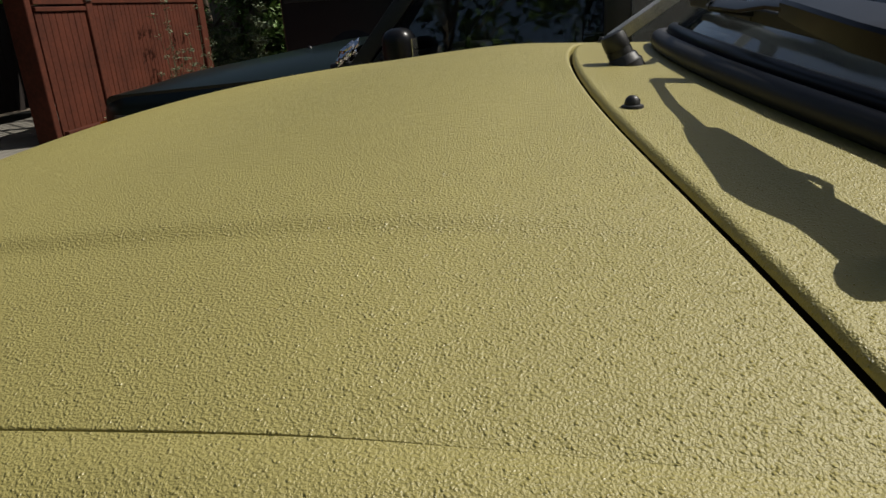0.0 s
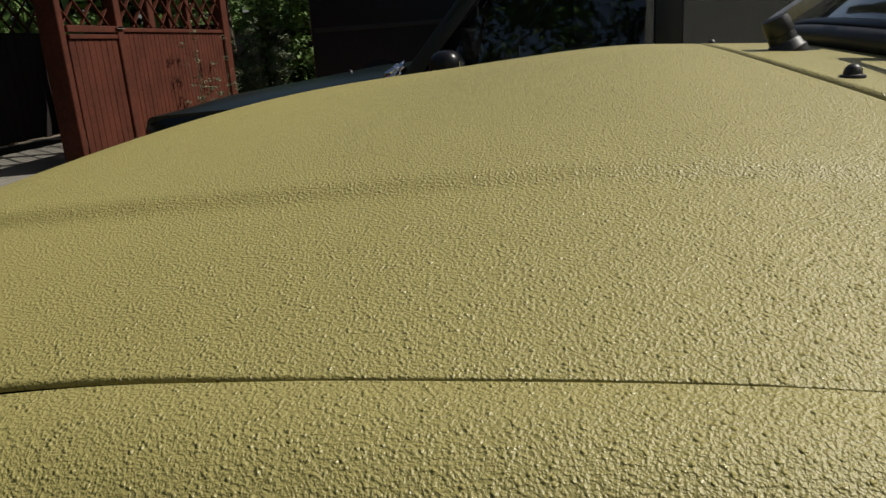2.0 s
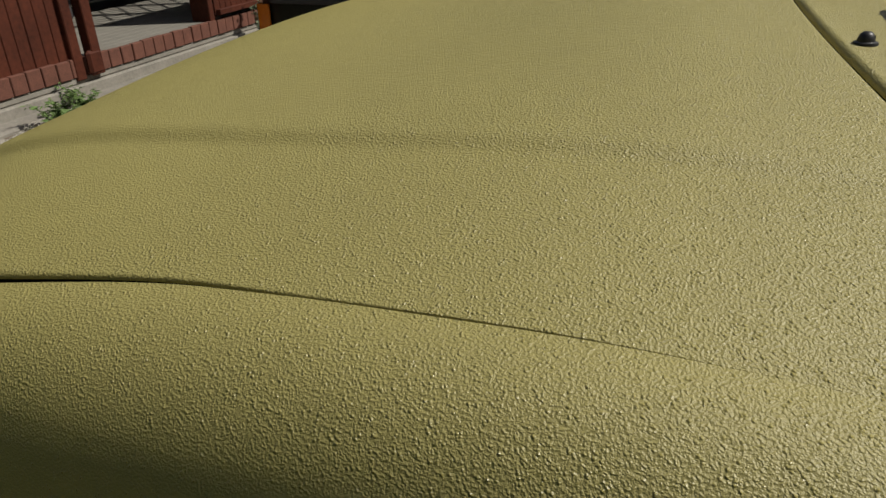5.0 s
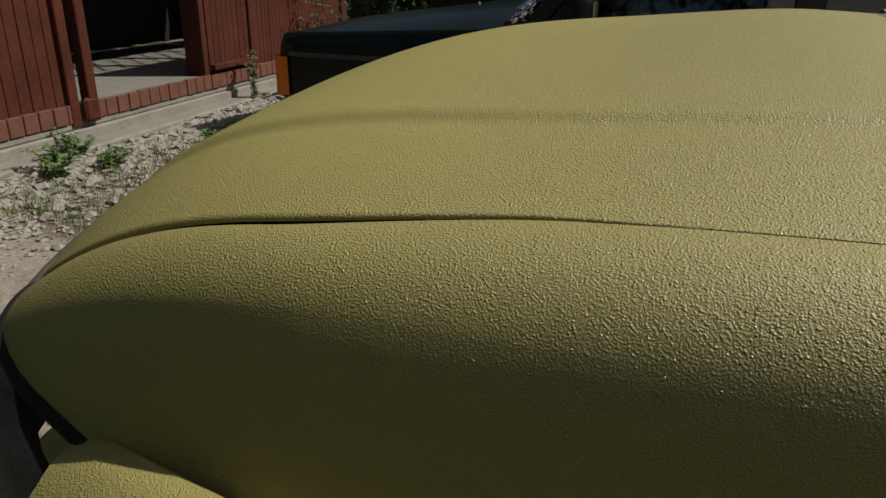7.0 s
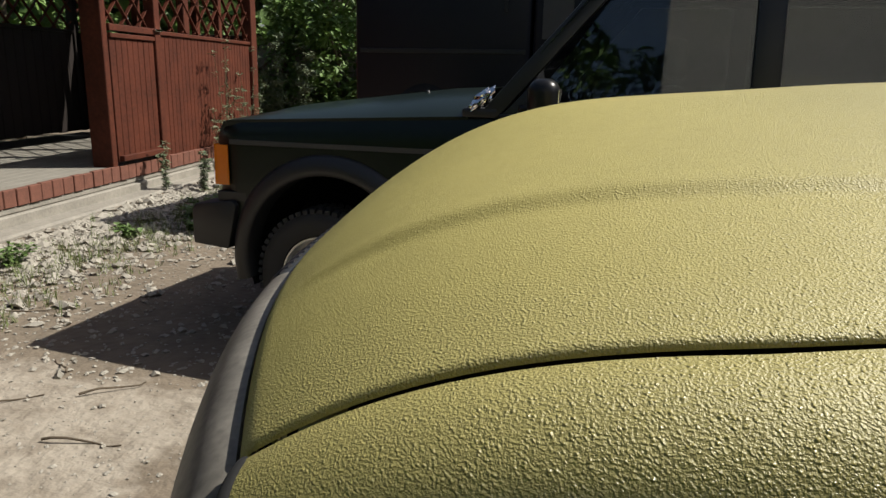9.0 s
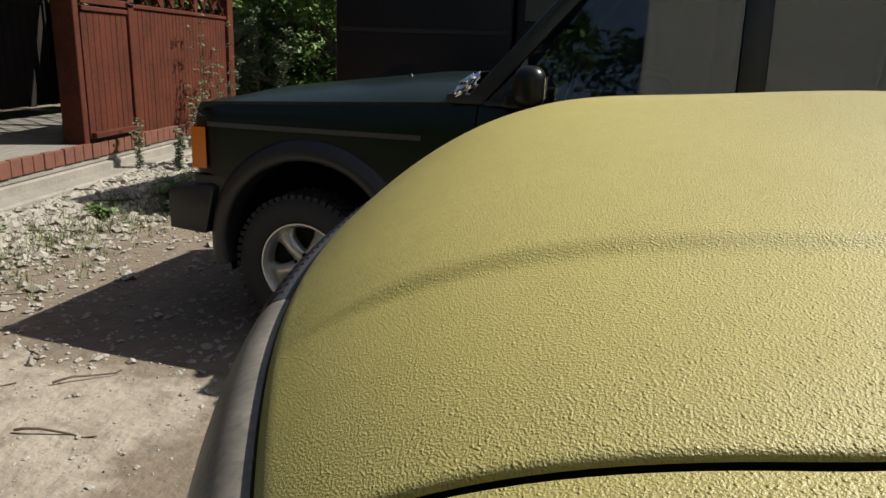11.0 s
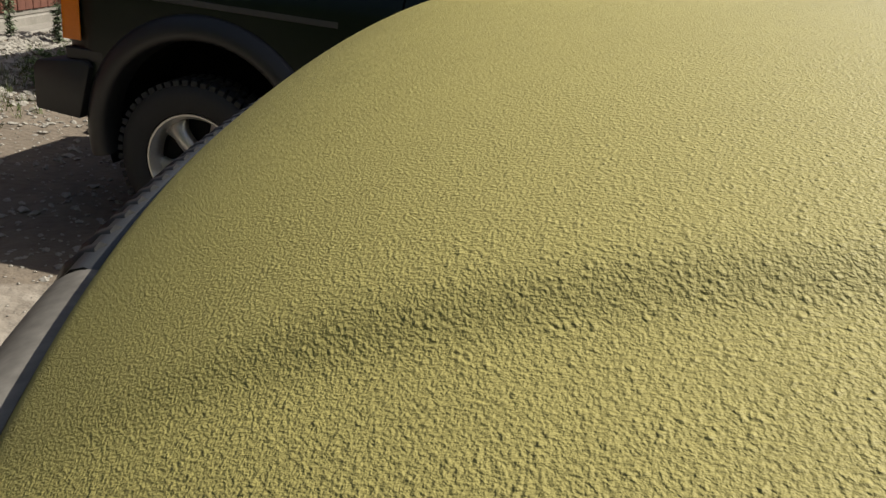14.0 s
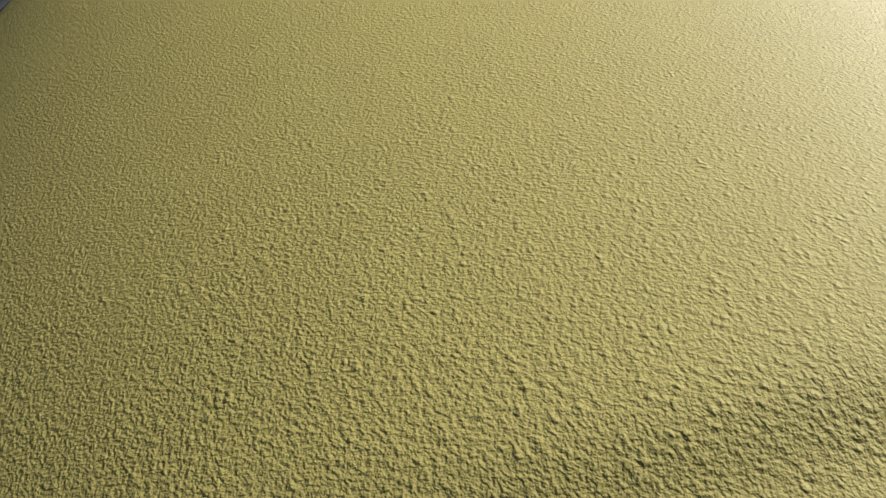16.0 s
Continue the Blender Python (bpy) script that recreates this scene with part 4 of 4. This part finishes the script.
mirror = smooth(part("door_mirror", box(1.06, -0.17, 1.245, 1.195, -0.02, 1.425, 0.058, 6), MIRROR_BLACK, green_car, "black door mirror housing"), 60)
part("mirror_glass", box(1.193, -0.13, 1.29, 1.198, -0.06, 1.38, 0.002), CHROME, mirror)
part("mirror_foot", box(1.00, -0.03, 1.235, 1.13, 0.05, 1.31, 0.018), MIRROR_BLACK, mirror)

# crumpled bright trim and wiper boss at the foot of the pillar
bm = bmesh.new()
bmesh.ops.create_icosphere(bm, subdivisions=3, radius=1)
for v in bm.verts:
    k = 1 + 0.35 * noise.noise(v.co * 2.3) + 0.12 * noise.noise(v.co * 7)
    v.co = Vector((v.co.x * 0.075 * k, v.co.y * 0.03 * k, v.co.z * 0.028 * k))
bmesh.ops.transform(bm, matrix=pose(0.815, 0.06, 1.325, 0, -42, 10), verts=bm.verts)
part("pillar_trim", bm, CHROME, green_car, "crumpled chrome trim at the pillar's foot")
bm = box(0.72, 0.045, 1.238, 0.90, 0.13, 1.285, 0.015)
part("wiper_boss", bm, BLACK_PLASTIC, green_car)
part("wiper_arm", beam((0.76, 0.10, 1.30), (0.93, 0.55, 1.34), 0.02, 0.015), BLACK_PLASTIC, green_car)

# ---- black van behind the green car ----
van = thing("van", (0, 0, 0), "tall black van parked behind the green car", "van")
smooth(part("body", box(-1.26, 3.2, 0.55, 0.42, 5.1, 2.75, 0.05, 3), VAN_PAINT, van, "blue-black van side"), 40)
smooth(part("rear_body", box(0.435, 3.2, 0.55, 5.5, 5.1, 2.75, 0.05, 3), VAN_PAINT, van), 40)
part("side_rail", box(-1.2, 3.185, 1.62, 0.38, 3.199, 1.66, 0.005), DARK_TRIM, van)
part("door_handle", box(0.18, 3.165, 1.98, 0.21, 3.199, 2.10, 0.008), DARK_TRIM, van)
part("rear_glass", box(0.52, 3.19, 1.75, 0.78, 3.199, 2.35, 0.004), STRIPE, van, "pale window pane")
for x in (-0.55, 3.6):
    lip = [[(x + rr * math.cos(a), yy, 0.42 + rr * math.sin(a) * 1.75) for rr, yy in ((0.43, 3.25), (0.43, 3.16), (0.50, 3.15), (0.53, 3.199))] for a in [radians(180 * k / 30) for k in range(31)]]
    smooth(part("arch_lip", grid(lip), SHADOW_BLACK, van, "black wheel arch lip"), 50)
    for y in (3.24, 4.86):
        bm = lathe([(0.0, 0.02), (0.22, 0.0), (0.33, 0.0), (0.36, 0.03), (0.36, 0.2), (0.2, 0.22)], 40, "Y")
        bmesh.ops.translate(bm, vec=(x, y, 0.36), verts=bm.verts)
        smooth(part("wheel", bm, TYRE, van), 40)
part("underside", box(-1.1, 3.4, 0.3, 5.3, 4.9, 0.6, 0.02), SHADOW_BLACK, van)

# ---- gazebo: its front runs along w, out of it d ----
GO, GW, GN = Vector((-3.508, 0.139, 0)), Vector((-0.18, 1, 0)).normalized(), Vector((1, 0.18, 0)).normalized()


def gz(w, d, z):
    """Along the front, out from it, up."""
    p = GO + w * GW + d * GN
    return (p.x, p.y, z)


gazebo = thing("gazebo", gz(0, 0, 0), "red-stained wooden gazebo with lattice, brick edge and deck", "gazebo")


def gpart(name, bm, material, parent=None, label=""):
    ob = part(name, bm, material, parent or gazebo, label)
    if parent is None:
        ob.matrix_parent_inverse = gazebo.matrix_basis.inverted()
    return ob


def gbox(w0, d0, z0, w1, d1, z1, bevel=0.004, jitter=0.0):
    bm = box(w0, -d1, z0, w1, -d0, z1, bevel, 1)
    m = Matrix((GW, -GN, Vector((0, 0, 1)))).transposed().to_4x4()
    m.translation = GO
    if jitter:
        m = m @ pose(0, 0, 0, 0, rng.normal() * jitter, 0)
    bmesh.ops.transform(bm, matrix=m, verts=bm.verts)
    return bm


W0, W1, FLOOR = -3.4, 7.05, 0.385
gpart("plinth", gbox(W0, -3.2, 0.0, W1 + 0.1, 0.07, 0.17, 0.015), CONCRETE, None, "rough concrete plinth")
gpart("footing", gbox(W0, 0.05, -0.05, W1 + 0.1, 0.30, 0.075, 0.02), CONCRETE, None, "low concrete ledge")
gpart("plinth_top", gbox(W0, -3.2, 0.172, W1 + 0.08, 0.035, 0.230, 0.01), CONCRETE)
for k in range(15):
    d0 = 0.02 - 0.145 * (k + 1)
    gpart("deck_board", gbox(W0 + 0.02, d0 - 0.0, 0.357, W1, d0 + 0.139, FLOOR, 0.004), DECK)
gpart("deck_core", gbox(W0 + 0.02, -3.1, 0.25, W1, 0.0, 0.355, 0), SHADOW_BLACK)
for i in range(int((W1 - W0) / 0.158)):
    w = W0 + 0.04 + 0.158 * i
    if -0.3 < w < W1:
        gpart("brick", gbox(w, 0.002, 0.232, w + 0.147, 0.055 + rng.normal() * 0.003, FLOOR + 0.004 + rng.normal() * 0.003, 0.006), BRICK)

# panels of upright boards with top and bottom rails
def panel(w0, w1, z0, z1, d=0.0, board=0.098, wood=None):
    wood = wood or RED_WOOD
    root = gpart("panel", gbox(w0, d - 0.035, z1 - 0.05, w1, d + 0.035, z1 - 0.002, 0.006), wood, None, "panel of upright red-stained boards")
    n = max(1, round((w1 - w0) / board))
    for i in range(n):
        a = w0 + (w1 - w0) * i / n
        b = gpart("board", gbox(a + 0.003, d - 0.012, z0 + rng.uniform(-0.012, 0.012), a + (w1 - w0) / n - 0.003, d + 0.010 + rng.uniform(-0.002, 0.002), z1 - 0.052, 0.005), wood, root)
    part("bottom_rail", gbox(w0, d - 0.05, z0 + 0.06, w1, d - 0.014, z0 + 0.12, 0.004), wood, root)
    return root


panel(3.98, 6.98, 0.28, 1.86)
panel(-3.3, 0.80, 0.17, 1.66, board=0.125)
# the open gate leaf: narrow boards with a thick edge, hung on the near post
panel(2.96, 3.84, 0.43, 1.78, 0.04, 0.11)
for w, wd, d0, d1, z0, z1 in ((2.85, 0.09, -0.19, 0.05, 0.385, 3.25), (3.85, 0.12, -0.05, 0.08, 0.30, 3.25), (6.76, 0.20, -0.10, 0.06, 0.25, 3.25), (0.78, 0.11, -0.06, 0.06, 0.20, 3.25), (0.97, 0.11, 0.0, 0.10, 0.22, 3.25), (-3.3, 0.12, -0.06, 0.06, 0.2, 3.25), (4.72, 0.14, -0.10, 0.0, 1.86, 3.25), (5.75, 0.09, -0.08, 0.0, 1.86, 3.25), (-1.0, 0.11, -0.06, 0.05, 0.2, 3.25)):
    gpart("post", gbox(w, d0, z0, w + wd, d1, z1, 0.008), RED_WOOD, None, "thick red-stained post")
for w0, w1, z0, z1, d in ((2.94, 3.90, 1.80, 1.87, 0.05), (2.98, 3.88, 0.44, 0.50, 0.075), (0.80, 1.06, 1.70, 1.78, 0.05), (3.95, 7.0, 3.16, 3.25, 0.0), (-3.3, 0.80, 3.16, 3.25, 0.0), (0.8, 3.9, 3.16, 3.25, 0.0)):
    gpart("rail", gbox(w0, d - 0.03, z0, w1, d + 0.03, z1, 0.005), RED_WOOD)
gpart("corner_plate", gbox(0.90, 0.06, 0.22, 1.08, 0.11, 0.44, 0.03), RED_WOOD)
gpart("latch", gbox(3.80, 0.085, 1.84, 3.96, 0.115, 1.865, 0.006), CHROME, None, "bright metal gate latch")


def lattice(w0, w1, z0, z1, d, step=0.29, depth=0.012):
    """Crossed laths, in two layers."""
    H = z1 - z0
    for layer, s in ((0, 1), (1, -1)):
        k = -H
        while k < (w1 - w0):
            a, b = (k, 0.0), (k + H, H)
            lo, hi = max(0.0, -k), min(H, (w1 - w0) - k)
            if hi - lo > 0.06:
                wa, wb = k + lo, k + hi
                if s < 0:
                    wa, wb = (w1 - w0) - wa, (w1 - w0) - wb
                p, q = gz(w0 + wa, d + layer * depth, z0 + lo), gz(w0 + wb, d + layer * depth, z0 + hi)
                gpart("lath", beam(p, q, 0.012, 0.042, 0.002, up=GN), RED_WOOD)
            k += step


lattice(3.98, 6.76, 1.87, 3.16, -0.02, 0.33)
lattice(2.95, 3.84, 1.88, 3.16, -0.02, 0.33)
lattice(-1.6, 0.78, 1.67, 3.16, 0.0)
lattice(W0, W1, 2.0, 3.10, -3.0, 0.34)
# rear posts and panel in near-black wood, which paints in the interior's shade
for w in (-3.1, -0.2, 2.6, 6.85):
    gpart("rear_post", gbox(w, -3.08, 0.4, w + 0.12, -2.95, 3.25, 0.006), SHADED_WOOD)
panel(-3.1, 6.9, 0.4, 2.0, -3.0, 0.2, wood=SHADED_WOOD)
# out-of-view roof, added to keep sun and sky off the inside
gpart("roof", gbox(W0 - 0.2, -3.4, 3.26, W1 + 0.2, 0.12, 3.35, 0.01), RED_WOOD, None, "flat timber roof, unseen, added to darken the inside")
for w in (W1 - 0.05,):
    for d in (-1.0, -2.0, -2.9):
        gpart("end_post", gbox(w - 0.07, d, 0.4, w + 0.03, d + 0.1, 3.25, 0.006), RED_WOOD)
shelf = gpart("white_tray", gbox(-0.45, 0.0, 1.665, 0.46, 0.14, 1.705, 0.012), WHITE, None, "white plastic window tray")
gpart("tray_bracket", gbox(0.27, 0.05, 1.58, 0.34, 0.10, 1.665, 0.008), WHITE)

# the far end: boards below, added to darken the inside, their shade in the colour
root = gpart("end_panel", gbox(W1 - 0.10, -3.0, 1.90, W1 - 0.04, -0.06, 1.96, 0.005), SHADED_WOOD, None, "added end panel of upright boards, coloured as in shade")
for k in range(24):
    gpart("board", gbox(W1 - 0.085, -3.0 + 0.1225 * k, 0.41, W1 - 0.06, -3.0 + 0.1225 * k + 0.117, 1.90, 0.004), SHADED_WOOD, root)

# dark things inside
def sofa(w, d):
    ob = thing("sofa", gz(w, d, FLOOR), "old dark padded sofa with quilted cushions on the deck", "sofa")
    ob.matrix_basis = Matrix.Translation(gz(w, d, FLOOR)) @ pose(0, 0, 0, 0, 0, 96)
    part("base", box(-1.2, -0.35, 0.0, 1.2, 0.4, 0.42, 0.05, 3), FABRIC, ob)
    for i in range(6):
        smooth(part("cushion", box(-1.2 + 0.4 * i, 0.15, 0.40, -0.82 + 0.4 * i, 0.42, 1.02 + 0.03 * (i % 2), 0.07, 3), FABRIC, ob), 60)
    for x in (-1.3, 1.15):
        smooth(part("armrest", box(x, -0.4, 0.0, x + 0.18, 0.42, 0.68, 0.05, 3), FABRIC, ob), 60)
    return ob


sofa(1.6, -2.35)
table = thing("garden_table", gz(0.2, -1.35, FLOOR), "dark wooden table inside the gazebo", "table")
part("tabletop", box(-0.4, -0.7, 0.70, 0.4, 0.7, 0.74, 0.01), BARK, table)
for x in (-0.34, 0.28):
    for y in (-0.62, 0.56):
        part("leg", box(x, y, 0, x + 0.06, y + 0.06, 0.70, 0.005), BARK, table)
log = lathe([(0.0, 0.0), (0.13, 0.0), (0.145, 0.02), (0.14, 0.42), (0.0, 0.42)], 24, "X")
bmesh.ops.transform(log, matrix=pose(*gz(0.9, -1.2, 1.28), 0, 0, 20), verts=log.verts)
tagged(smooth(part("log", log, LOG), 40), "cut round log lying on the table", "log")

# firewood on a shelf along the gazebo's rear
gpart("rear_shelf", gbox(0.2, -2.96, 1.80, 3.6, -2.55, 1.84, 0.005), SHADED_WOOD)
for i in range(15):
    r = 0.075 + 0.02 * rng.uniform(-1, 1)
    bm = lathe([(0.0, 0.0), (r - 0.01, 0.0), (r, 0.012), (r * 0.97, 0.33), (0.0, 0.33)], 14, "X")
    bmesh.ops.transform(bm, matrix=pose(*gz(0.35 + 0.205 * i, -2.90, 1.84 + r), 0, 0, 6.3 + rng.normal() * 3), verts=bm.verts)
    tagged(smooth(part("log", bm, LOG), 40), "short cut firewood log on the rear shelf", "log", "stacked firewood logs")

# ---- plank fence at the back of the yard ----
fence = thing("plank_fence", (-3, 9.2, 0), "weathered grey plank fence behind the trees", "fence")
for i in range(46):
    x = -9 + 0.2 * i
    part("plank", box(x + 3, -0.012, 0.05, x + 3.185, 0.012, 1.9 + 0.05 * math.sin(i * 2.1), 0.004, 1), GREY_WOOD, fence)

# ---- plants ----
def leaves(name, centres, n, size, material, parent, droop=0.4, label=""):
    """Small pointed leaves, each folded along its middle, in one mesh."""
    vs, fs = [], []
    for c, rad in centres:
        for _ in range(n):
            q = rng.normal(0, 1, 3)
            q *= rad * rng.uniform(0.35, 1.0) ** 0.5 / max(1e-6, np.linalg.norm(q))
            p = Vector(c) + Vector((q[0], q[1], q[2] * 0.8))
            a, L = rng.uniform(0, 6.28), size * rng.uniform(0.6, 1.4)
            d = Vector((math.cos(a), math.sin(a), rng.normal(-droop, 0.35))).normalized()
            s = d.cross(Vector((rng.normal(0, 0.3), rng.normal(0, 0.3), 1))).normalized() * L * 0.24
            up = s.cross(d).normalized() * L * 0.07
            k = len(vs)
            vs += [p, p + d * L * 0.45 + s + up, p + d * L, p + d * L * 0.45 - s + up]
            fs += [(k, k + 1, k + 2), (k, k + 2, k + 3)]
    me = bpy.data.meshes.new(name)
    me.from_pydata([tuple(v) for v in vs], [], fs)
    me.materials.append(material)
    ob = new(name, me)
    ob.parent = parent
    return tagged(ob, label, kind="stuff")


def tree(x, y, h, spread_, label, n=120, leaf=0.11, clumps=38, low=0.25, material=None):
    ob = thing("tree", (x, y, 0), label, "tree")
    part("trunk", tube([(0.06 * math.sin(k), 0.05 * math.cos(k * 1.3), h * 0.8 * k / 6) for k in range(7)], 0.09, 10, 0.03), BARK, ob)
    cs = []
    for i in range(clumps):
        a, f = rng.uniform(0, 6.28), rng.uniform(low, 1.0)
        r = spread_ * math.sqrt(rng.uniform(0.05, 1)) * (1.1 - 0.6 * abs(f - 0.55))
        c = (r * math.cos(a), r * math.sin(a), h * f)
        cs.append((c, rng.uniform(0.22, 0.48)))
        if i % 3 == 0:
            part("limb", tube([(0, 0, h * f * 0.7), (c[0] * 0.5, c[1] * 0.5, h * f * 0.9), c], 0.03, 6, 0.008), BARK, ob)
    leaves("crown", cs, n, leaf, material or LEAF, ob)
    return ob


tree(-4.7, 9.8, 3.6, 1.5, "leafy bright green young tree behind the gazebo", 85, 0.16, 46, 0.08)
tree(-3.2, 10.0, 4.0, 1.5, "leafy bright green young tree by the fence", 85, 0.16, 46, 0.08)
tree(-5.4, 9.1, 2.7, 0.95, "dense dark green shrub behind the gazebo", 130, 0.13, 46, 0.05)
tree(-4.2, 9.0, 2.5, 0.95, "dense dark green shrub by the fence", 130, 0.13, 46, 0.05)
tree(-6.0, 9.0, 4.6, 1.6, "leafy green tree behind the gazebo", 130, 0.12, 46, 0.1)
tree(-10.4, 4.0, 5.0, 2.2, "dense green tree behind the lattice", 120, 0.14, 60, 0.1)
tree(-10.4, 0.6, 5.0, 2.2, "dense green tree behind the lattice", 120, 0.14, 60, 0.1)
tree(-10.2, 7.4, 5.0, 2.0, "dense green tree behind the lattice", 110, 0.14, 50, 0.1)


def weed(x, y, h, n, label, material, size=0.05, stems=5, thin=0.5, splay=0.0):
    ob = thing("weed", (x, y, ground_z(x, y)), label, "weed", "weeds along the gazebo")
    cs = []
    for i in range(stems):
        a, t = rng.uniform(0, 6.28), (rng.uniform(0.03, 0.20) + splay * rng.uniform(0.3, 1.0)) * h
        hh = h * rng.uniform(0.6, 1.0)
        pts = [(t * (k / 6) ** 1.5 * math.cos(a), t * (k / 6) ** 1.5 * math.sin(a), hh * k / 6) for k in range(7)]
        part("stem", tube(pts, 0.005, 5, 0.0015), material, ob)
        for k in range(1, 7):
            cs.append((pts[k], 0.05 * h * thin * (1.2 - 0.1 * k) + 0.015))
    leaves("leaf_mass", cs, n, size, material, ob, 0.0)
    return ob


for x, y, h in ((-4.20, 5.40, 1.85), (-4.21, 5.17, 1.1), (-4.24, 5.84, 1.3), (-4.29, 6.16, 1.95), (-3.83, 3.60, 0.6)):
    weed(x, y, h, 13, "tall grey-green wormwood beside the red panel", WEED, 0.05, 4)
for x, y, h in ((-3.45, 4.20, 0.75), (-3.48, 3.81, 0.5), (-3.17, 4.70, 0.5)):
    weed(x, y, h, 20, "grey-green weed at the plinth", WEED, 0.05, 4)
for x, y, h in ((-5.02, 7.75, 1.6), (-4.70, 7.8, 2.0), (-4.38, 7.8, 1.9)):
    weed(x, y, h, 34, "dense grey-green wormwood past the end of the red panel", WEED, 0.065, 7, 0.9)
for x, y, h in ((-3.12, 0.35, 0.36), (-2.90, 0.15, 0.3), (-2.75, 0.55, 0.28), (-3.31, 0.72, 0.34), (-2.68, 1.70, 0.2), (-2.74, 2.60, 0.26), (-2.44, 2.20, 0.2), (-2.90, 3.00, 0.3), (-2.68, 3.81, 0.35), (-2.15, 2.90, 0.22)):
    weed(x, y, h * 0.6, 7, "low fresh green weed among the rubble", WEED_GREEN, 0.05, 8, 1.0, 1.1)


def grass(spots):
    vs, fs = [], []
    for x, y, h in spots:
        for _ in range(9):
            a, L, k = rng.uniform(0, 6.28), h * rng.uniform(0.5, 1.2), len(vs)
            bx, by = x + rng.normal(0, 0.02), y + rng.normal(0, 0.02)
            z, dx, dy = ground_z(bx, by), math.cos(a), math.sin(a)
            vs += [(bx - dy * 0.003, by + dx * 0.003, z), (bx + dy * 0.003, by - dx * 0.003, z), (bx + dx * L * 0.5, by + dy * L * 0.5, z + L)]
            fs.append((k, k + 1, k + 2))
    me = bpy.data.meshes.new("grass")
    me.from_pydata(vs, [], fs)
    me.materials.append(GRASS)
    return tagged(new("grass", me), "thin dry green grass tufts on dirt", "grass", kind="stuff")


grass([(rng.normal(-2.60 - 0.16 * (yy - 1.4), 0.28), yy, rng.uniform(0.05, 0.14)) for yy in rng.uniform(-0.6, 4.6, 420)])

# ---- behind the camera: the pale house and trees that the car windows mirror ----
house = thing("house", (4.35, -9.5, 0), "pale rendered house across the yard", "house")
part("wall", box(-2.9, -0.2, 0, 6.0, 0.0, 7.8), RENDER, house, "pale grey rendered wall")
part("roof", grid([[(x, 0.35 - 2.6 * k, 7.75 + 1.3 * k) for k in (0, 1)] for x in (-3.1, 6.2)], thick=0.08), DARK_TRIM, house)
part("window", box(1.2, -0.05, 4.0, 2.3, 0.02, 5.4, 0.02), TINTED, house)
# out-of-view shrubs, added to cut the light bounced onto the olive wing
for x, y in ((-0.9, -4.9), (0.8, -4.7), (2.4, -4.8), (4.0, -4.8)):
    tree(x, y, 1.9, 0.9, "unseen green shrub added to dim the olive wing", 110, 0.12, 60, 0.04)
# the tall trees also hold bounced light off the wing's near side
tree(-1.0, -7.4, 5.5, 1.7, "leafy green tree across the yard", 70, 0.2, 60, 0.1)
tree(-3.6, -6.2, 5.5, 1.9, "leafy green tree across the yard", 70, 0.2, 60, 0.1)
tree(7.2, -6.4, 5.5, 1.9, "leafy green tree across the yard", 70, 0.2, 60, 0.1)
tree(0.6, -10.5, 5.0, 1.6, "green tree beside the house", 60, 0.2, 30, 0.2)
tree(-1.9, -11.5, 4.2, 1.6, "green tree beside the house", 60, 0.2, 30, 0.2)


# ---- the belt of trees round the yard ----
def belt():
    vs, fs = [], []
    for i in range(60000):
        a = rng.uniform(0, 2 * math.pi)
        h = 7.5 * rng.uniform(0, 1) ** 0.8 * (0.75 + 0.25 * math.sin(a * 7) * math.cos(a * 3 + 1))
        r = 19 + rng.normal(0, 0.9) + 1.5 * math.sin(a * 5)
        p, L = Vector((r * math.cos(a) - 1, r * math.sin(a), h)), rng.uniform(0.2, 0.42)
        d = Vector(rng.normal(0, 1, 3)).normalized()
        q = d.cross(Vector(rng.normal(0, 1, 3))).normalized()
        k = len(vs)
        vs += [p - d * L, p + q * L * 0.5, p + d * L, p - q * L * 0.5]
        fs.append((k, k + 1, k + 2, k + 3))
    me = bpy.data.meshes.new("far_woods")
    me.from_pydata([tuple(v) for v in vs], [], fs)
    me.materials.append(LEAF)
    return tagged(new("far_woods", me), "dense green trees round the yard", "woods", kind="stuff")


belt()
